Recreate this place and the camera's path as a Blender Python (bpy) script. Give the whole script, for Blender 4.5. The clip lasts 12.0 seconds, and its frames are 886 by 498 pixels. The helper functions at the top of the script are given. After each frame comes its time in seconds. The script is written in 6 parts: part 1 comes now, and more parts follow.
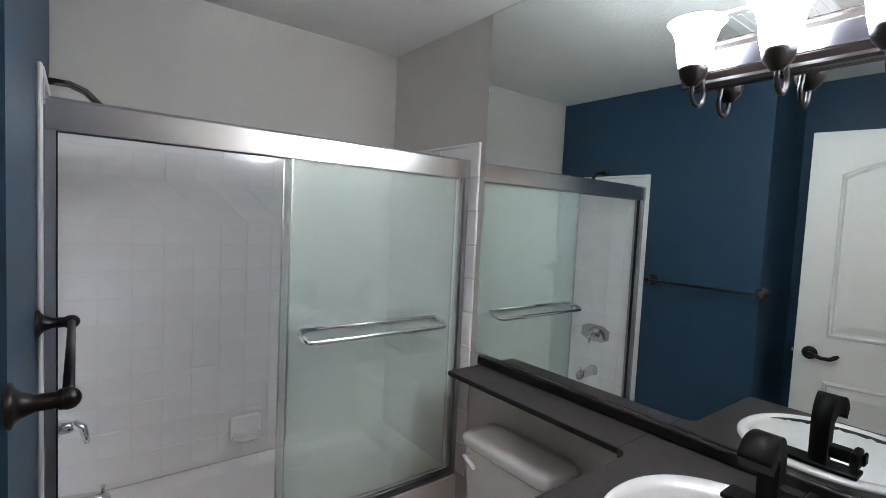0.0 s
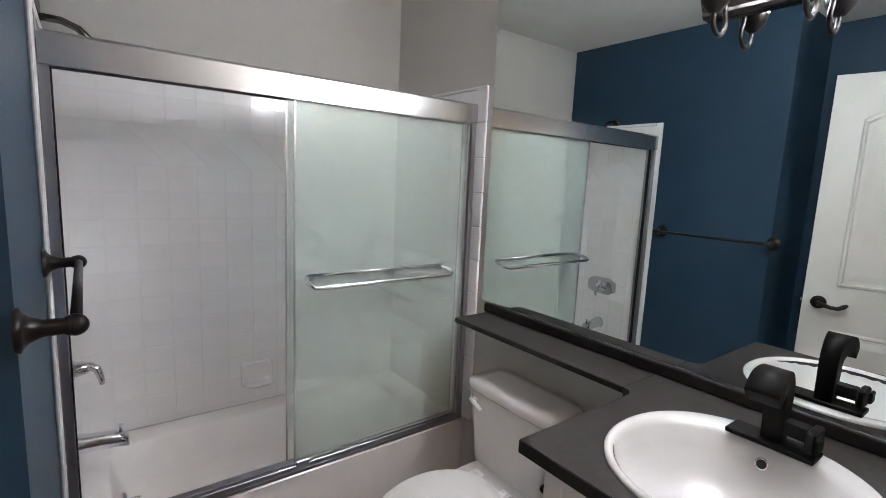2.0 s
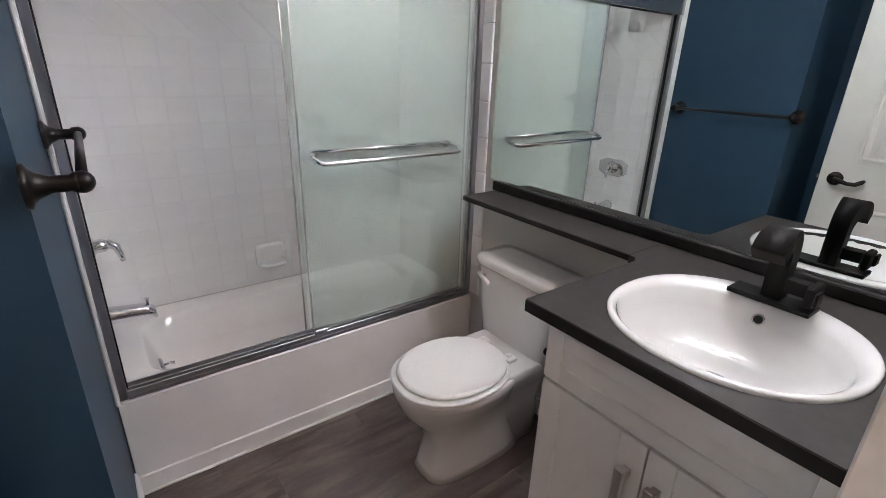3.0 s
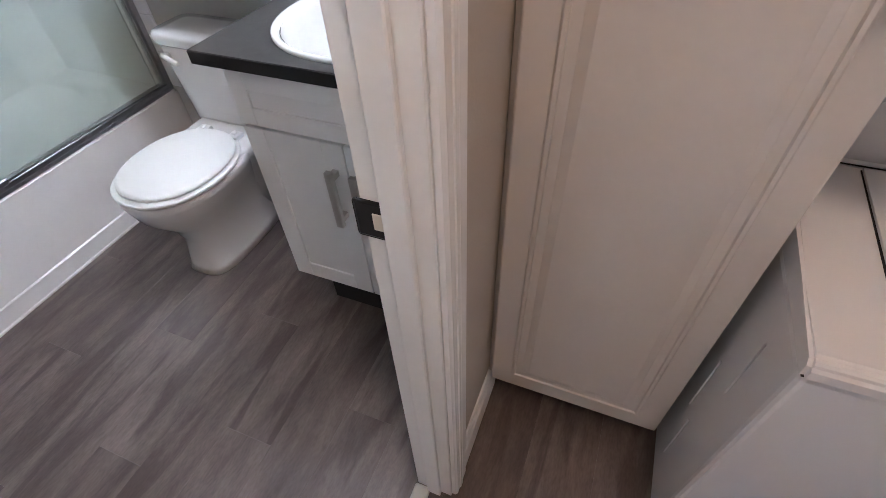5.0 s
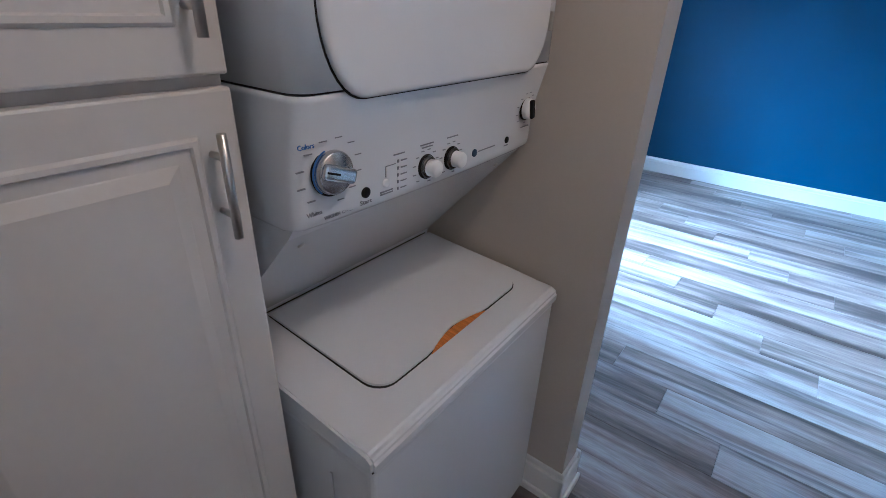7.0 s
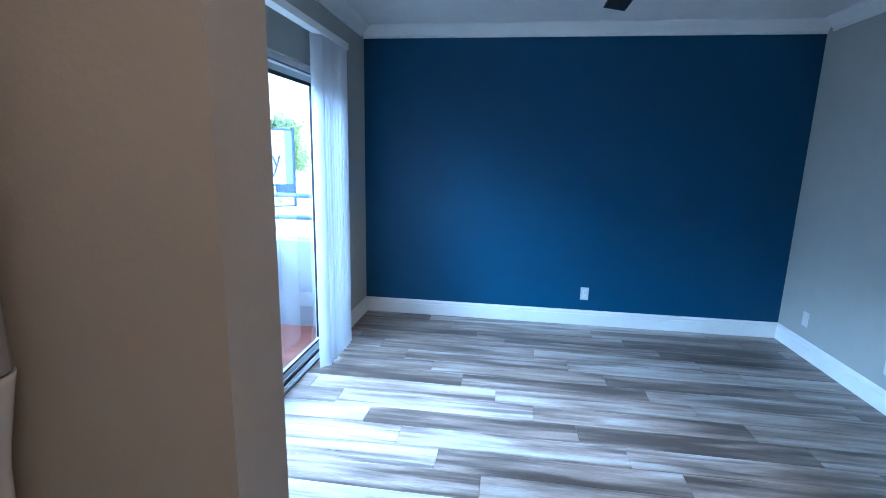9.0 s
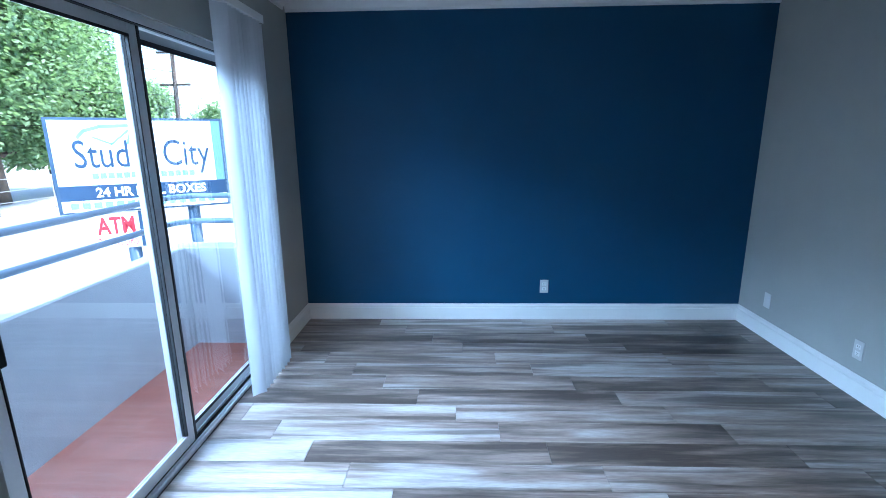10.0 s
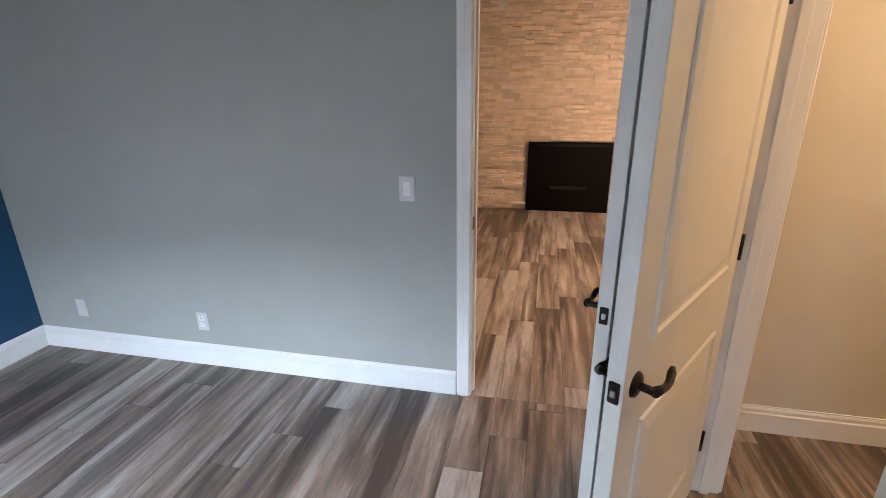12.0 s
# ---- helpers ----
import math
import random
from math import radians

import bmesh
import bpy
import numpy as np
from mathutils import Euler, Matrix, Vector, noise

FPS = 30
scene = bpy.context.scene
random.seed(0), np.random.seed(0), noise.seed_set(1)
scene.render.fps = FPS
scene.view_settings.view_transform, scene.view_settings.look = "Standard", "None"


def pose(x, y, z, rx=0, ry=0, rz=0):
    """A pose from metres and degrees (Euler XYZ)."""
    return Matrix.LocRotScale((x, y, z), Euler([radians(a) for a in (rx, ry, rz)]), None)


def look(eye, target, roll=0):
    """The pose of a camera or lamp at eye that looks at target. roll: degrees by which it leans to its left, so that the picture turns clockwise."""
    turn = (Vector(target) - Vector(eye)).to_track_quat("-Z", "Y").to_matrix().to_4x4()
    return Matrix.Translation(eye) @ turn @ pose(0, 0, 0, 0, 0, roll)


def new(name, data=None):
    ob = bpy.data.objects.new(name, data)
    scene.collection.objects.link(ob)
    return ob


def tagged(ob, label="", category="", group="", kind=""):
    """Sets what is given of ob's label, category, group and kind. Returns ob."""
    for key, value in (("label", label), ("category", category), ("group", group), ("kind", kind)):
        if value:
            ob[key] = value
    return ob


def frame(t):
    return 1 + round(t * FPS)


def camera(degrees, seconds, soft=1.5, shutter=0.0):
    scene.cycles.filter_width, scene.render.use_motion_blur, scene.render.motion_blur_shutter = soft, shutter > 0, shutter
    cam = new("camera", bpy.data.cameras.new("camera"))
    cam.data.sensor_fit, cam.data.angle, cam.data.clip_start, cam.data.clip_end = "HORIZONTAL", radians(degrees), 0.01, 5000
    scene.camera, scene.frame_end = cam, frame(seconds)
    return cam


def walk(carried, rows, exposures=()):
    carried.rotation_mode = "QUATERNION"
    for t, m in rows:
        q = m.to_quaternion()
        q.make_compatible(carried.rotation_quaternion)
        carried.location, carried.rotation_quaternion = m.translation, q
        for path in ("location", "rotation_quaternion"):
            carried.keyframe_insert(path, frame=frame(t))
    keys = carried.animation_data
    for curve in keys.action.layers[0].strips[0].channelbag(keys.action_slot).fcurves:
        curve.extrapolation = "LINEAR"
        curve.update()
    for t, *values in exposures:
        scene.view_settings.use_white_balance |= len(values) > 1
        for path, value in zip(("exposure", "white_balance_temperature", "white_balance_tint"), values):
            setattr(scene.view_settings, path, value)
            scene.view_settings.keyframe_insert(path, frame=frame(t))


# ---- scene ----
cam = camera(86.1, 12.0, 0.85)
PATH = [
    (0, (0.091, 0.363, 1.506), (1.312, 1.943, 1.384), 2.8),
    (0.5, (0.093, 0.371, 1.506), (1.325, 1.946, 1.448), 2.8),
    (1, (0.094, 0.377, 1.498), (1.324, 1.953, 1.447), 2.7),
    (1.5, (0.098, 0.377, 1.478), (1.315, 1.958, 1.347), 2.6),
    (2, (0.101, 0.375, 1.45), (1.297, 1.952, 1.163), 2.6),
    (2.5, (0.1, 0.372, 1.422), (1.261, 1.926, 0.937), 2.4),
    (2.7, (0.1, 0.373, 1.41), (1.245, 1.91, 0.839), 2.3),
    (4.3, (0.111, 0.292, 1.295), (1.148, 1.338, -0.058), -5.2),
    (4.5, (0.105, 0.244, 1.3), (1.206, 1.165, -0.093), -5.1),
    (5, (0.103, 0.149, 1.317), (1.375, 0.701, -0.123), -2.7),
    (5.5, (0.117, 0.099, 1.329), (1.572, 0.165, -0.041), -0.9),
    (6, (0.178, 0.139, 1.341), (1.663, -0.409, 0.118), 0.6),
    (6.5, (0.192, 0.194, 1.376), (1.49, -0.87, 0.289), 1.4),
    (7, (0.176, 0.196, 1.416), (1.229, -1.235, 0.497), 2.3),
    (7.5, (0.151, 0.15, 1.466), (0.947, -1.561, 0.802), 1.5),
    (7.7, (0.15, 0.098, 1.479), (0.852, -1.677, 0.88), 1.2),
    (9.3, (0.187, -0.576, 1.541), (0.404, -2.525, 1.151), 1.1),
    (9.5, (0.182, -0.659, 1.546), (0.374, -2.61, 1.151), 0.8),
    (10, (0.188, -0.833, 1.548), (0.256, -2.779, 1.092), -0.6),
    (10.5, (0.142, -0.984, 1.548), (-0.091, -2.886, 0.975), -3.2),
    (11, (0.137, -1.208, 1.6), (-0.735, -2.87, 0.909), -3.4),
    (11.5, (0.145, -1.412, 1.56), (-1.353, -2.548, 0.878), -1.4),
    (12, (-0.036, -1.603, 1.584), (-1.885, -2.007, 0.939), -0.6),
]
walk(cam, [(t, look(eye, target, roll)) for t, eye, target, roll in PATH],
     [(0, 3.25, 6150, 17), (1.5, 3.33, 6300, 18), (2.5, 3.5, 6450, 22), (4.5, 3.88, 6100, 19), (5.5, 4.2, 5350, 16), (6.5, 3.62, 4850, 11),
      (7.5, 3.42, 4720, 8), (9.5, 2.72, 5100, 9), (10.0, 2.54, 5300, 11), (10.5, 2.56, 5800, 15), (11.0, 3.1, 6300, 17), (11.5, 3.3, 6800, 18), (12, 3.12, 7250, 23)])


# ---- world and sun ----
world = bpy.data.worlds.new("sky")
scene.world = world
world.use_nodes = True
wn = world.node_tree
sky = wn.nodes.new("ShaderNodeTexSky")
sky.sky_type, sky.sun_disc = "NISHITA", False
sky.sun_elevation, sky.sun_rotation = radians(60), radians(253)
wn.nodes["Background"].inputs["Strength"].default_value = 0.15
wn.links.new(sky.outputs[0], wn.nodes["Background"].inputs["Color"])

sun = new("sun", bpy.data.lights.new("sun", "SUN"))
sun.data.energy, sun.data.angle, sun.data.color = 3.4, radians(2), (1.0, 0.95, 0.88)
sun.matrix_world = look((-20, -6, 36), (0, 0, 0))
# unseen area lamp added over the street for sky light through the balcony opening
wl = new("added_sky_lamp", bpy.data.lights.new("added_sky_lamp", "AREA"))
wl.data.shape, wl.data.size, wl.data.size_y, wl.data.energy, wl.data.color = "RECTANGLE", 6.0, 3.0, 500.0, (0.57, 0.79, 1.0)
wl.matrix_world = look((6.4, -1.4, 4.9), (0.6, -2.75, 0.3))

SHADE_GLOW = 5.8      # vanity lamp shades
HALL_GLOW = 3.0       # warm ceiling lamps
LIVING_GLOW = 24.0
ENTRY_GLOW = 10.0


# ---- materials ----
def mat(name, color, rough=0.5, metal=0.0, var=0.06, scale=6.0, grain=90.0, bump=0.05, stretch=(1, 1, 1), coat=0.0, spec=0.5, objvar=0.0):
    m = bpy.data.materials.new(name)
    m.use_nodes = True
    n, l = m.node_tree.nodes, m.node_tree.links
    b = n["Principled BSDF"]
    b.inputs["Roughness"].default_value, b.inputs["Metallic"].default_value = rough, metal
    b.inputs["Coat Weight"].default_value, b.inputs["Specular IOR Level"].default_value = coat, spec
    tc = n.new("ShaderNodeTexCoord")
    mp = n.new("ShaderNodeMapping")
    mp.inputs["Scale"].default_value = stretch
    l.new(tc.outputs["Object"], mp.inputs["Vector"])
    n1, n2 = n.new("ShaderNodeTexNoise"), n.new("ShaderNodeTexNoise")
    n1.inputs["Scale"].default_value, n1.inputs["Detail"].default_value = scale, 4
    n2.inputs["Scale"].default_value, n2.inputs["Detail"].default_value = grain, 3
    l.new(mp.outputs[0], n1.inputs["Vector"])
    l.new(mp.outputs[0], n2.inputs["Vector"])
    ramp = n.new("ShaderNodeValToRGB")
    lo = [max(0, c * (1 - var)) for c in color[:3]]
    hi = [min(1, c * (1 + var)) for c in color[:3]]
    ramp.color_ramp.elements[0].color, ramp.color_ramp.elements[1].color = (*lo, 1), (*hi, 1)
    ramp.color_ramp.elements[0].position, ramp.color_ramp.elements[1].position = 0.3, 0.7
    mix = n.new("ShaderNodeMath")
    mix.operation = "MULTIPLY_ADD"
    mix.inputs[1].default_value = 0.3
    l.new(n2.outputs[0], mix.inputs[0])
    half = n.new("ShaderNodeMath")
    half.operation = "MULTIPLY"
    half.inputs[1].default_value = 0.7
    l.new(n1.outputs[0], half.inputs[0])
    l.new(half.outputs[0], mix.inputs[2])
    l.new(mix.outputs[0], ramp.inputs[0])
    last = ramp.outputs[0]
    if objvar:
        info = n.new("ShaderNodeObjectInfo")
        hsv = n.new("ShaderNodeHueSaturation")
        mr = n.new("ShaderNodeMapRange")
        mr.inputs["To Min"].default_value, mr.inputs["To Max"].default_value = 1 - objvar, 1 + objvar
        l.new(info.outputs["Random"], mr.inputs["Value"])
        l.new(mr.outputs[0], hsv.inputs["Value"])
        l.new(last, hsv.inputs["Color"])
        last = hsv.outputs[0]
    l.new(last, b.inputs["Base Color"])
    if bump:
        bp = n.new("ShaderNodeBump")
        bp.inputs["Strength"].default_value, bp.inputs["Distance"].default_value = bump, 0.004
        l.new(n2.outputs[0], bp.inputs["Height"])
        l.new(bp.outputs[0], b.inputs["Normal"])
    return m


def plank_mat(name, dark, mid, light, rough, contrast=1.0, stretch=(0.75, 6.0, 1.0), streak=0.8, tone=0.18):
    """Printed vinyl plank: long streaks, knots and a tone of its own for each plank."""
    m = bpy.data.materials.new(name)
    m.use_nodes = True
    n, l = m.node_tree.nodes, m.node_tree.links
    b = n["Principled BSDF"]
    tc, info = n.new("ShaderNodeTexCoord"), n.new("ShaderNodeObjectInfo")
    off = n.new("ShaderNodeVectorMath")
    off.operation = "SCALE"
    off.inputs[0].default_value = (37.0, 19.0, 11.0)
    l.new(info.outputs["Random"], off.inputs["Scale"])
    add = n.new("ShaderNodeVectorMath")
    add.operation = "ADD"
    l.new(tc.outputs["Object"], add.inputs[0])
    l.new(off.outputs[0], add.inputs[1])
    mp = n.new("ShaderNodeMapping")
    mp.inputs["Scale"].default_value = stretch
    l.new(add.outputs[0], mp.inputs["Vector"])
    n1, n2, n3 = n.new("ShaderNodeTexNoise"), n.new("ShaderNodeTexNoise"), n.new("ShaderNodeTexNoise")
    n1.inputs["Scale"].default_value, n1.inputs["Detail"].default_value, n1.inputs["Distortion"].default_value = 1.5, 3, 0.5
    n2.inputs["Scale"].default_value, n2.inputs["Detail"].default_value = 5.0, 4
    n3.inputs["Scale"].default_value, n3.inputs["Detail"].default_value = 40.0, 4
    for q in (n1, n2, n3):
        l.new(mp.outputs[0], q.inputs["Vector"])
    s1 = n.new("ShaderNodeMath")
    s1.operation = "MULTIPLY_ADD"
    s1.inputs[1].default_value = 0.62
    l.new(n1.outputs[0], s1.inputs[0])
    s2 = n.new("ShaderNodeMath")
    s2.operation = "MULTIPLY"
    s2.inputs[1].default_value = 0.38
    l.new(n2.outputs[0], s2.inputs[0])
    l.new(s2.outputs[0], s1.inputs[2])
    s3 = n.new("ShaderNodeMath")
    s3.operation = "MULTIPLY_ADD"
    s3.inputs[1].default_value, s3.inputs[2].default_value = tone, -tone / 2
    l.new(info.outputs["Random"], s3.inputs[0])
    s4 = n.new("ShaderNodeMath")
    s4.operation = "ADD"
    l.new(s1.outputs[0], s4.inputs[0])
    l.new(s3.outputs[0], s4.inputs[1])
    ramp = n.new("ShaderNodeValToRGB")
    e = ramp.color_ramp.elements
    e[0].color, e[0].position = (*dark, 1), 0.5 - 0.13 / contrast
    e[1].color, e[1].position = (*light, 1), 0.5 + 0.12 / contrast
    k = e.new(0.5)
    k.color = (*mid, 1)
    l.new(s4.outputs[0], ramp.inputs[0])
    # narrow dark grain streaks printed over the tone
    mp2 = n.new("ShaderNodeMapping")
    mp2.inputs["Scale"].default_value = (stretch[0] * 1.2, stretch[1] * 2.0, 1.0)
    l.new(add.outputs[0], mp2.inputs["Vector"])
    n4 = n.new("ShaderNodeTexNoise")
    n4.inputs["Scale"].default_value, n4.inputs["Detail"].default_value, n4.inputs["Distortion"].default_value = 1.5, 3.5, 0.6
    l.new(mp2.outputs[0], n4.inputs["Vector"])
    dk = n.new("ShaderNodeMapRange")
    dk.inputs["From Min"].default_value, dk.inputs["From Max"].default_value = 0.515, 0.645
    dk.inputs["To Min"].default_value, dk.inputs["To Max"].default_value = 0.0, streak
    l.new(n4.outputs[0], dk.inputs["Value"])
    mx = n.new("ShaderNodeMix")
    mx.data_type = "RGBA"
    l.new(dk.outputs[0], mx.inputs[0])
    l.new(ramp.outputs[0], mx.inputs[6])
    mx.inputs[7].default_value = (dark[0] * 0.75, dark[1] * 0.7, dark[2] * 0.68, 1)
    fine = n.new("ShaderNodeMapRange")
    fine.inputs["From Min"].default_value, fine.inputs["From Max"].default_value = 0.30, 0.62
    fine.inputs["To Min"].default_value, fine.inputs["To Max"].default_value = 0.84, 1.06
    l.new(n3.outputs[0], fine.inputs["Value"])
    grain = n.new("ShaderNodeHueSaturation")
    l.new(fine.outputs[0], grain.inputs["Value"])
    l.new(mx.outputs[2], grain.inputs["Color"])
    l.new(grain.outputs[0], b.inputs["Base Color"])
    rr = n.new("ShaderNodeMapRange")
    rr.inputs["To Min"].default_value, rr.inputs["To Max"].default_value = rough - 0.06, rough + 0.08
    l.new(n2.outputs[0], rr.inputs["Value"])
    l.new(rr.outputs[0], b.inputs["Roughness"])
    bp = n.new("ShaderNodeBump")
    bp.inputs["Strength"].default_value, bp.inputs["Distance"].default_value = 0.12, 0.003
    l.new(n3.outputs[0], bp.inputs["Height"])
    l.new(bp.outputs[0], b.inputs["Normal"])
    return m


def glow(name, color, strength):
    m = bpy.data.materials.new(name)
    m.use_nodes = True
    b = m.node_tree.nodes["Principled BSDF"]
    b.inputs["Base Color"].default_value = (*color, 1)
    b.inputs["Emission Color"].default_value = (*color, 1)
    b.inputs["Emission Strength"].default_value = strength
    return m


def glass(name, color, rough, coat=0.0):
    m = bpy.data.materials.new(name)
    m.use_nodes = True
    b = m.node_tree.nodes["Principled BSDF"]
    b.inputs["Base Color"].default_value = (*color, 1)
    b.inputs["Roughness"].default_value, b.inputs["Transmission Weight"].default_value = rough, 1.0
    b.inputs["IOR"].default_value, b.inputs["Coat Weight"].default_value = 1.45, coat
    return m


WHITE = mat("white_trim_paint", (0.78, 0.78, 0.76), 0.35, bump=0.02, var=0.03)
DOORW = mat("white_door_paint", (0.74, 0.73, 0.69), 0.4, bump=0.03, var=0.03, grain=160)
CEIL = mat("ceiling_paint", (0.72, 0.71, 0.68), 0.9, bump=0.5, grain=60, var=0.04)
BEIGE = mat("greige_wall_paint", (0.50, 0.45, 0.385), 0.75, bump=0.12, grain=140, var=0.03)
BATHW = mat("bathroom_wall_paint", (0.60, 0.58, 0.54), 0.7, bump=0.2, grain=110, var=0.03)
GREY = mat("grey_wall_paint", (0.383, 0.39, 0.362), 0.75, bump=0.12, grain=140, var=0.03)
WARMW = mat("cream_wall_paint", (0.62, 0.58, 0.50), 0.75, bump=0.12, grain=140, var=0.03)
BLUE = mat("deep_blue_wall_paint", (0.0075, 0.062, 0.133), 0.5, spec=0.3, bump=0.12, grain=140, var=0.05)
BLUEB = mat("slate_blue_wall_paint", (0.020, 0.055, 0.094), 0.5, spec=0.35, bump=0.12, grain=140, var=0.05)
TILE = mat("glazed_white_tile", (0.89, 0.885, 0.88), 0.09, bump=0.02, var=0.02, grain=14, objvar=0.012)
GROUT = mat("white_grout", (0.87, 0.865, 0.86), 0.22, bump=0.02, var=0.02)
PORC = mat("white_porcelain", (0.76, 0.75, 0.735), 0.08, bump=0.0, var=0.015, coat=0.4)
TUBM = mat("white_tub_enamel", (0.87, 0.855, 0.84), 0.18, bump=0.01, var=0.03)
CHROME = mat("polished_chrome", (0.75, 0.76, 0.78), 0.10, 1.0, bump=0.0, var=0.03)
ALU = mat("brushed_aluminium", (0.62, 0.62, 0.63), 0.26, 1.0, bump=0.05, var=0.05, stretch=(1, 20, 20), grain=60)
# darker copy for track and wall channels; the blue wall's reflection is put in as colour
ALUD = mat("darkened_aluminium", (0.38, 0.38, 0.40), 0.34, 1.0, bump=0.05, var=0.08, grain=60)
NICKEL = mat("brushed_nickel", (0.52, 0.50, 0.47), 0.3, 1.0, bump=0.05, var=0.05)
BRONZE = mat("oil_rubbed_bronze", (0.008, 0.006, 0.005), 0.32, 0.0, spec=0.3, bump=0.05, var=0.4, scale=30)
DNICKEL = mat("dark_nickel", (0.16, 0.15, 0.14), 0.25, 1.0, bump=0.0, var=0.1)
BARFACE = mat("polished_dark_metal", (0.36, 0.37, 0.42), 0.16, 1.0, bump=0.0, var=0.05)
EDGE = mat("dark_brown_laminate_edge", (0.014, 0.012, 0.011), 0.4, spec=0.35, bump=0.03, var=0.15)
PLATE = mat("wall_plate_plastic", (0.62, 0.62, 0.60), 0.4, bump=0.0, var=0.02)
BLACK = mat("matte_black", (0.006, 0.0055, 0.005), 0.55, spec=0.2, bump=0.03, var=0.1)
# near-black: shade of recesses, gaps and holes as colour; also black gaskets
DARK = mat("gap_shade_and_seal_black", (0.01, 0.01, 0.01), 0.8, bump=0.0)
COUNTER = mat("charcoal_laminate", (0.043, 0.038, 0.036), 0.45, spec=0.3, bump=0.04, var=0.18, scale=40, grain=300)
CABW = mat("white_cabinet_lacquer", (0.72, 0.72, 0.71), 0.38, bump=0.02, var=0.025)
CABC = mat("painted_cabinet", (0.61, 0.58, 0.55), 0.42, bump=0.03, var=0.03)
APPL = mat("white_appliance_enamel", (0.76, 0.76, 0.77), 0.15, bump=0.04, var=0.02, grain=400)
PLASW = mat("white_plastic", (0.83, 0.83, 0.81), 0.35, bump=0.0, var=0.02)
PRINT = mat("grey_printing", (0.24, 0.24, 0.26), 0.6, bump=0.0)
PRINTB = mat("blue_printing", (0.05, 0.16, 0.45), 0.6, bump=0.0)
ORANGE = mat("orange_wood_inlay", (0.62, 0.20, 0.02), 0.5, bump=0.1, var=0.35, stretch=(2, 30, 2))
MIRROR = mat("mirror_silver", (0.76, 0.81, 0.79), 0.004, 1.0, bump=0.0, var=0.0)
SHGLASS = glass("filmed_shower_glass", (0.86, 0.935, 0.895), 0.045, 1.0)
SHGLASS.node_tree.nodes["Principled BSDF"].inputs["Transmission Weight"].default_value = 0.80
PANE = glass("clear_window_glass", (0.96, 0.98, 0.97), 0.0)
SHADE = glow("lit_frosted_glass", (0.95, 0.985, 1.0), SHADE_GLOW)
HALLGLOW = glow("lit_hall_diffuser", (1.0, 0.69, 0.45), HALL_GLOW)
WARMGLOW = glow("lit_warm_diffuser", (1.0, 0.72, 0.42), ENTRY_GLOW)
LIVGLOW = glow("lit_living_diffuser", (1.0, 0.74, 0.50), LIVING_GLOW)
PLANK = plank_mat("grey_brown_vinyl_plank", (0.078, 0.059, 0.049), (0.25, 0.194, 0.163), (0.41, 0.369, 0.345), 0.30, 0.95, (0.5, 5.0, 1.0), 0.72, 0.17)
BPLANK = plank_mat("taupe_vinyl_plank", (0.078, 0.059, 0.053), (0.148, 0.116, 0.104), (0.225, 0.183, 0.165), 0.40, 0.72, (1.6, 5.5, 1.0), 0.65, 0.07)
SUBFLOOR = mat("dark_subfloor", (0.05, 0.045, 0.04), 0.8, bump=0.1)
STONE = mat("split_face_ledger_stone", (0.64, 0.54, 0.45), 0.85, bump=0.9, var=0.14, scale=9, grain=60, objvar=0.17)
BLIND = mat("white_vinyl_blind", (0.68, 0.69, 0.71), 0.45, bump=0.05, var=0.03, stretch=(8, 8, 0.3))
bn = BLIND.node_tree
tl, ms = bn.nodes.new("ShaderNodeBsdfTranslucent"), bn.nodes.new("ShaderNodeMixShader")
tl.inputs["Color"].default_value, ms.inputs[0].default_value = (0.75, 0.77, 0.80, 1), 0.3
bn.links.new(bn.nodes["Principled BSDF"].outputs[0], ms.inputs[1])
bn.links.new(tl.outputs[0], ms.inputs[2])
bn.links.new(ms.outputs[0], bn.nodes["Material Output"].inputs["Surface"])
RED = mat("terracotta_balcony_coating", (0.36, 0.11, 0.07), 0.5, bump=0.2, var=0.12)
STUCCO = mat("pale_stucco", (0.36, 0.36, 0.375), 0.9, bump=0.5, var=0.05, grain=120)
RAIL = mat("blue_grey_rail_paint", (0.16, 0.21, 0.27), 0.4, bump=0.05)
CONC = mat("pale_concrete", (0.48, 0.47, 0.45), 0.9, bump=0.3, var=0.12, scale=1.5)
ASPH = mat("street_asphalt", (0.22, 0.22, 0.215), 0.9, bump=0.4, var=0.2, scale=1.0)
BARK = mat("tree_bark", (0.10, 0.075, 0.055), 0.9, bump=0.8, var=0.3)
LEAF = mat("green_foliage", (0.16, 0.25, 0.12), 0.6, bump=0.0, var=0.35, scale=1.2)
ln_ = LEAF.node_tree
tl, ms = ln_.nodes.new("ShaderNodeBsdfTranslucent"), ln_.nodes.new("ShaderNodeMixShader")
tl.inputs["Color"].default_value, ms.inputs[0].default_value = (0.22, 0.36, 0.12, 1), 0.45
ln_.links.new(ln_.nodes["Principled BSDF"].outputs[0], ms.inputs[1])
ln_.links.new(tl.outputs[0], ms.inputs[2])
ln_.links.new(ms.outputs[0], ln_.nodes["Material Output"].inputs["Surface"])
# white of the sign faces, with a little glow added to brighten it
SIGNW = glow("sign_white_added_glow", (0.93, 0.95, 0.96), 0.15)
SIGNF = mat("sign_frame_paint", (0.04, 0.07, 0.11), 0.5, bump=0.05)
NAVY = mat("navy_sign_print", (0.02, 0.05, 0.10), 0.5, bump=0.0)
TEAL = mat("teal_sign_print", (0.22, 0.52, 0.52), 0.5, bump=0.0)
TEALG = mat("grey_teal_sign_edge", (0.16, 0.28, 0.33), 0.5, bump=0.0)
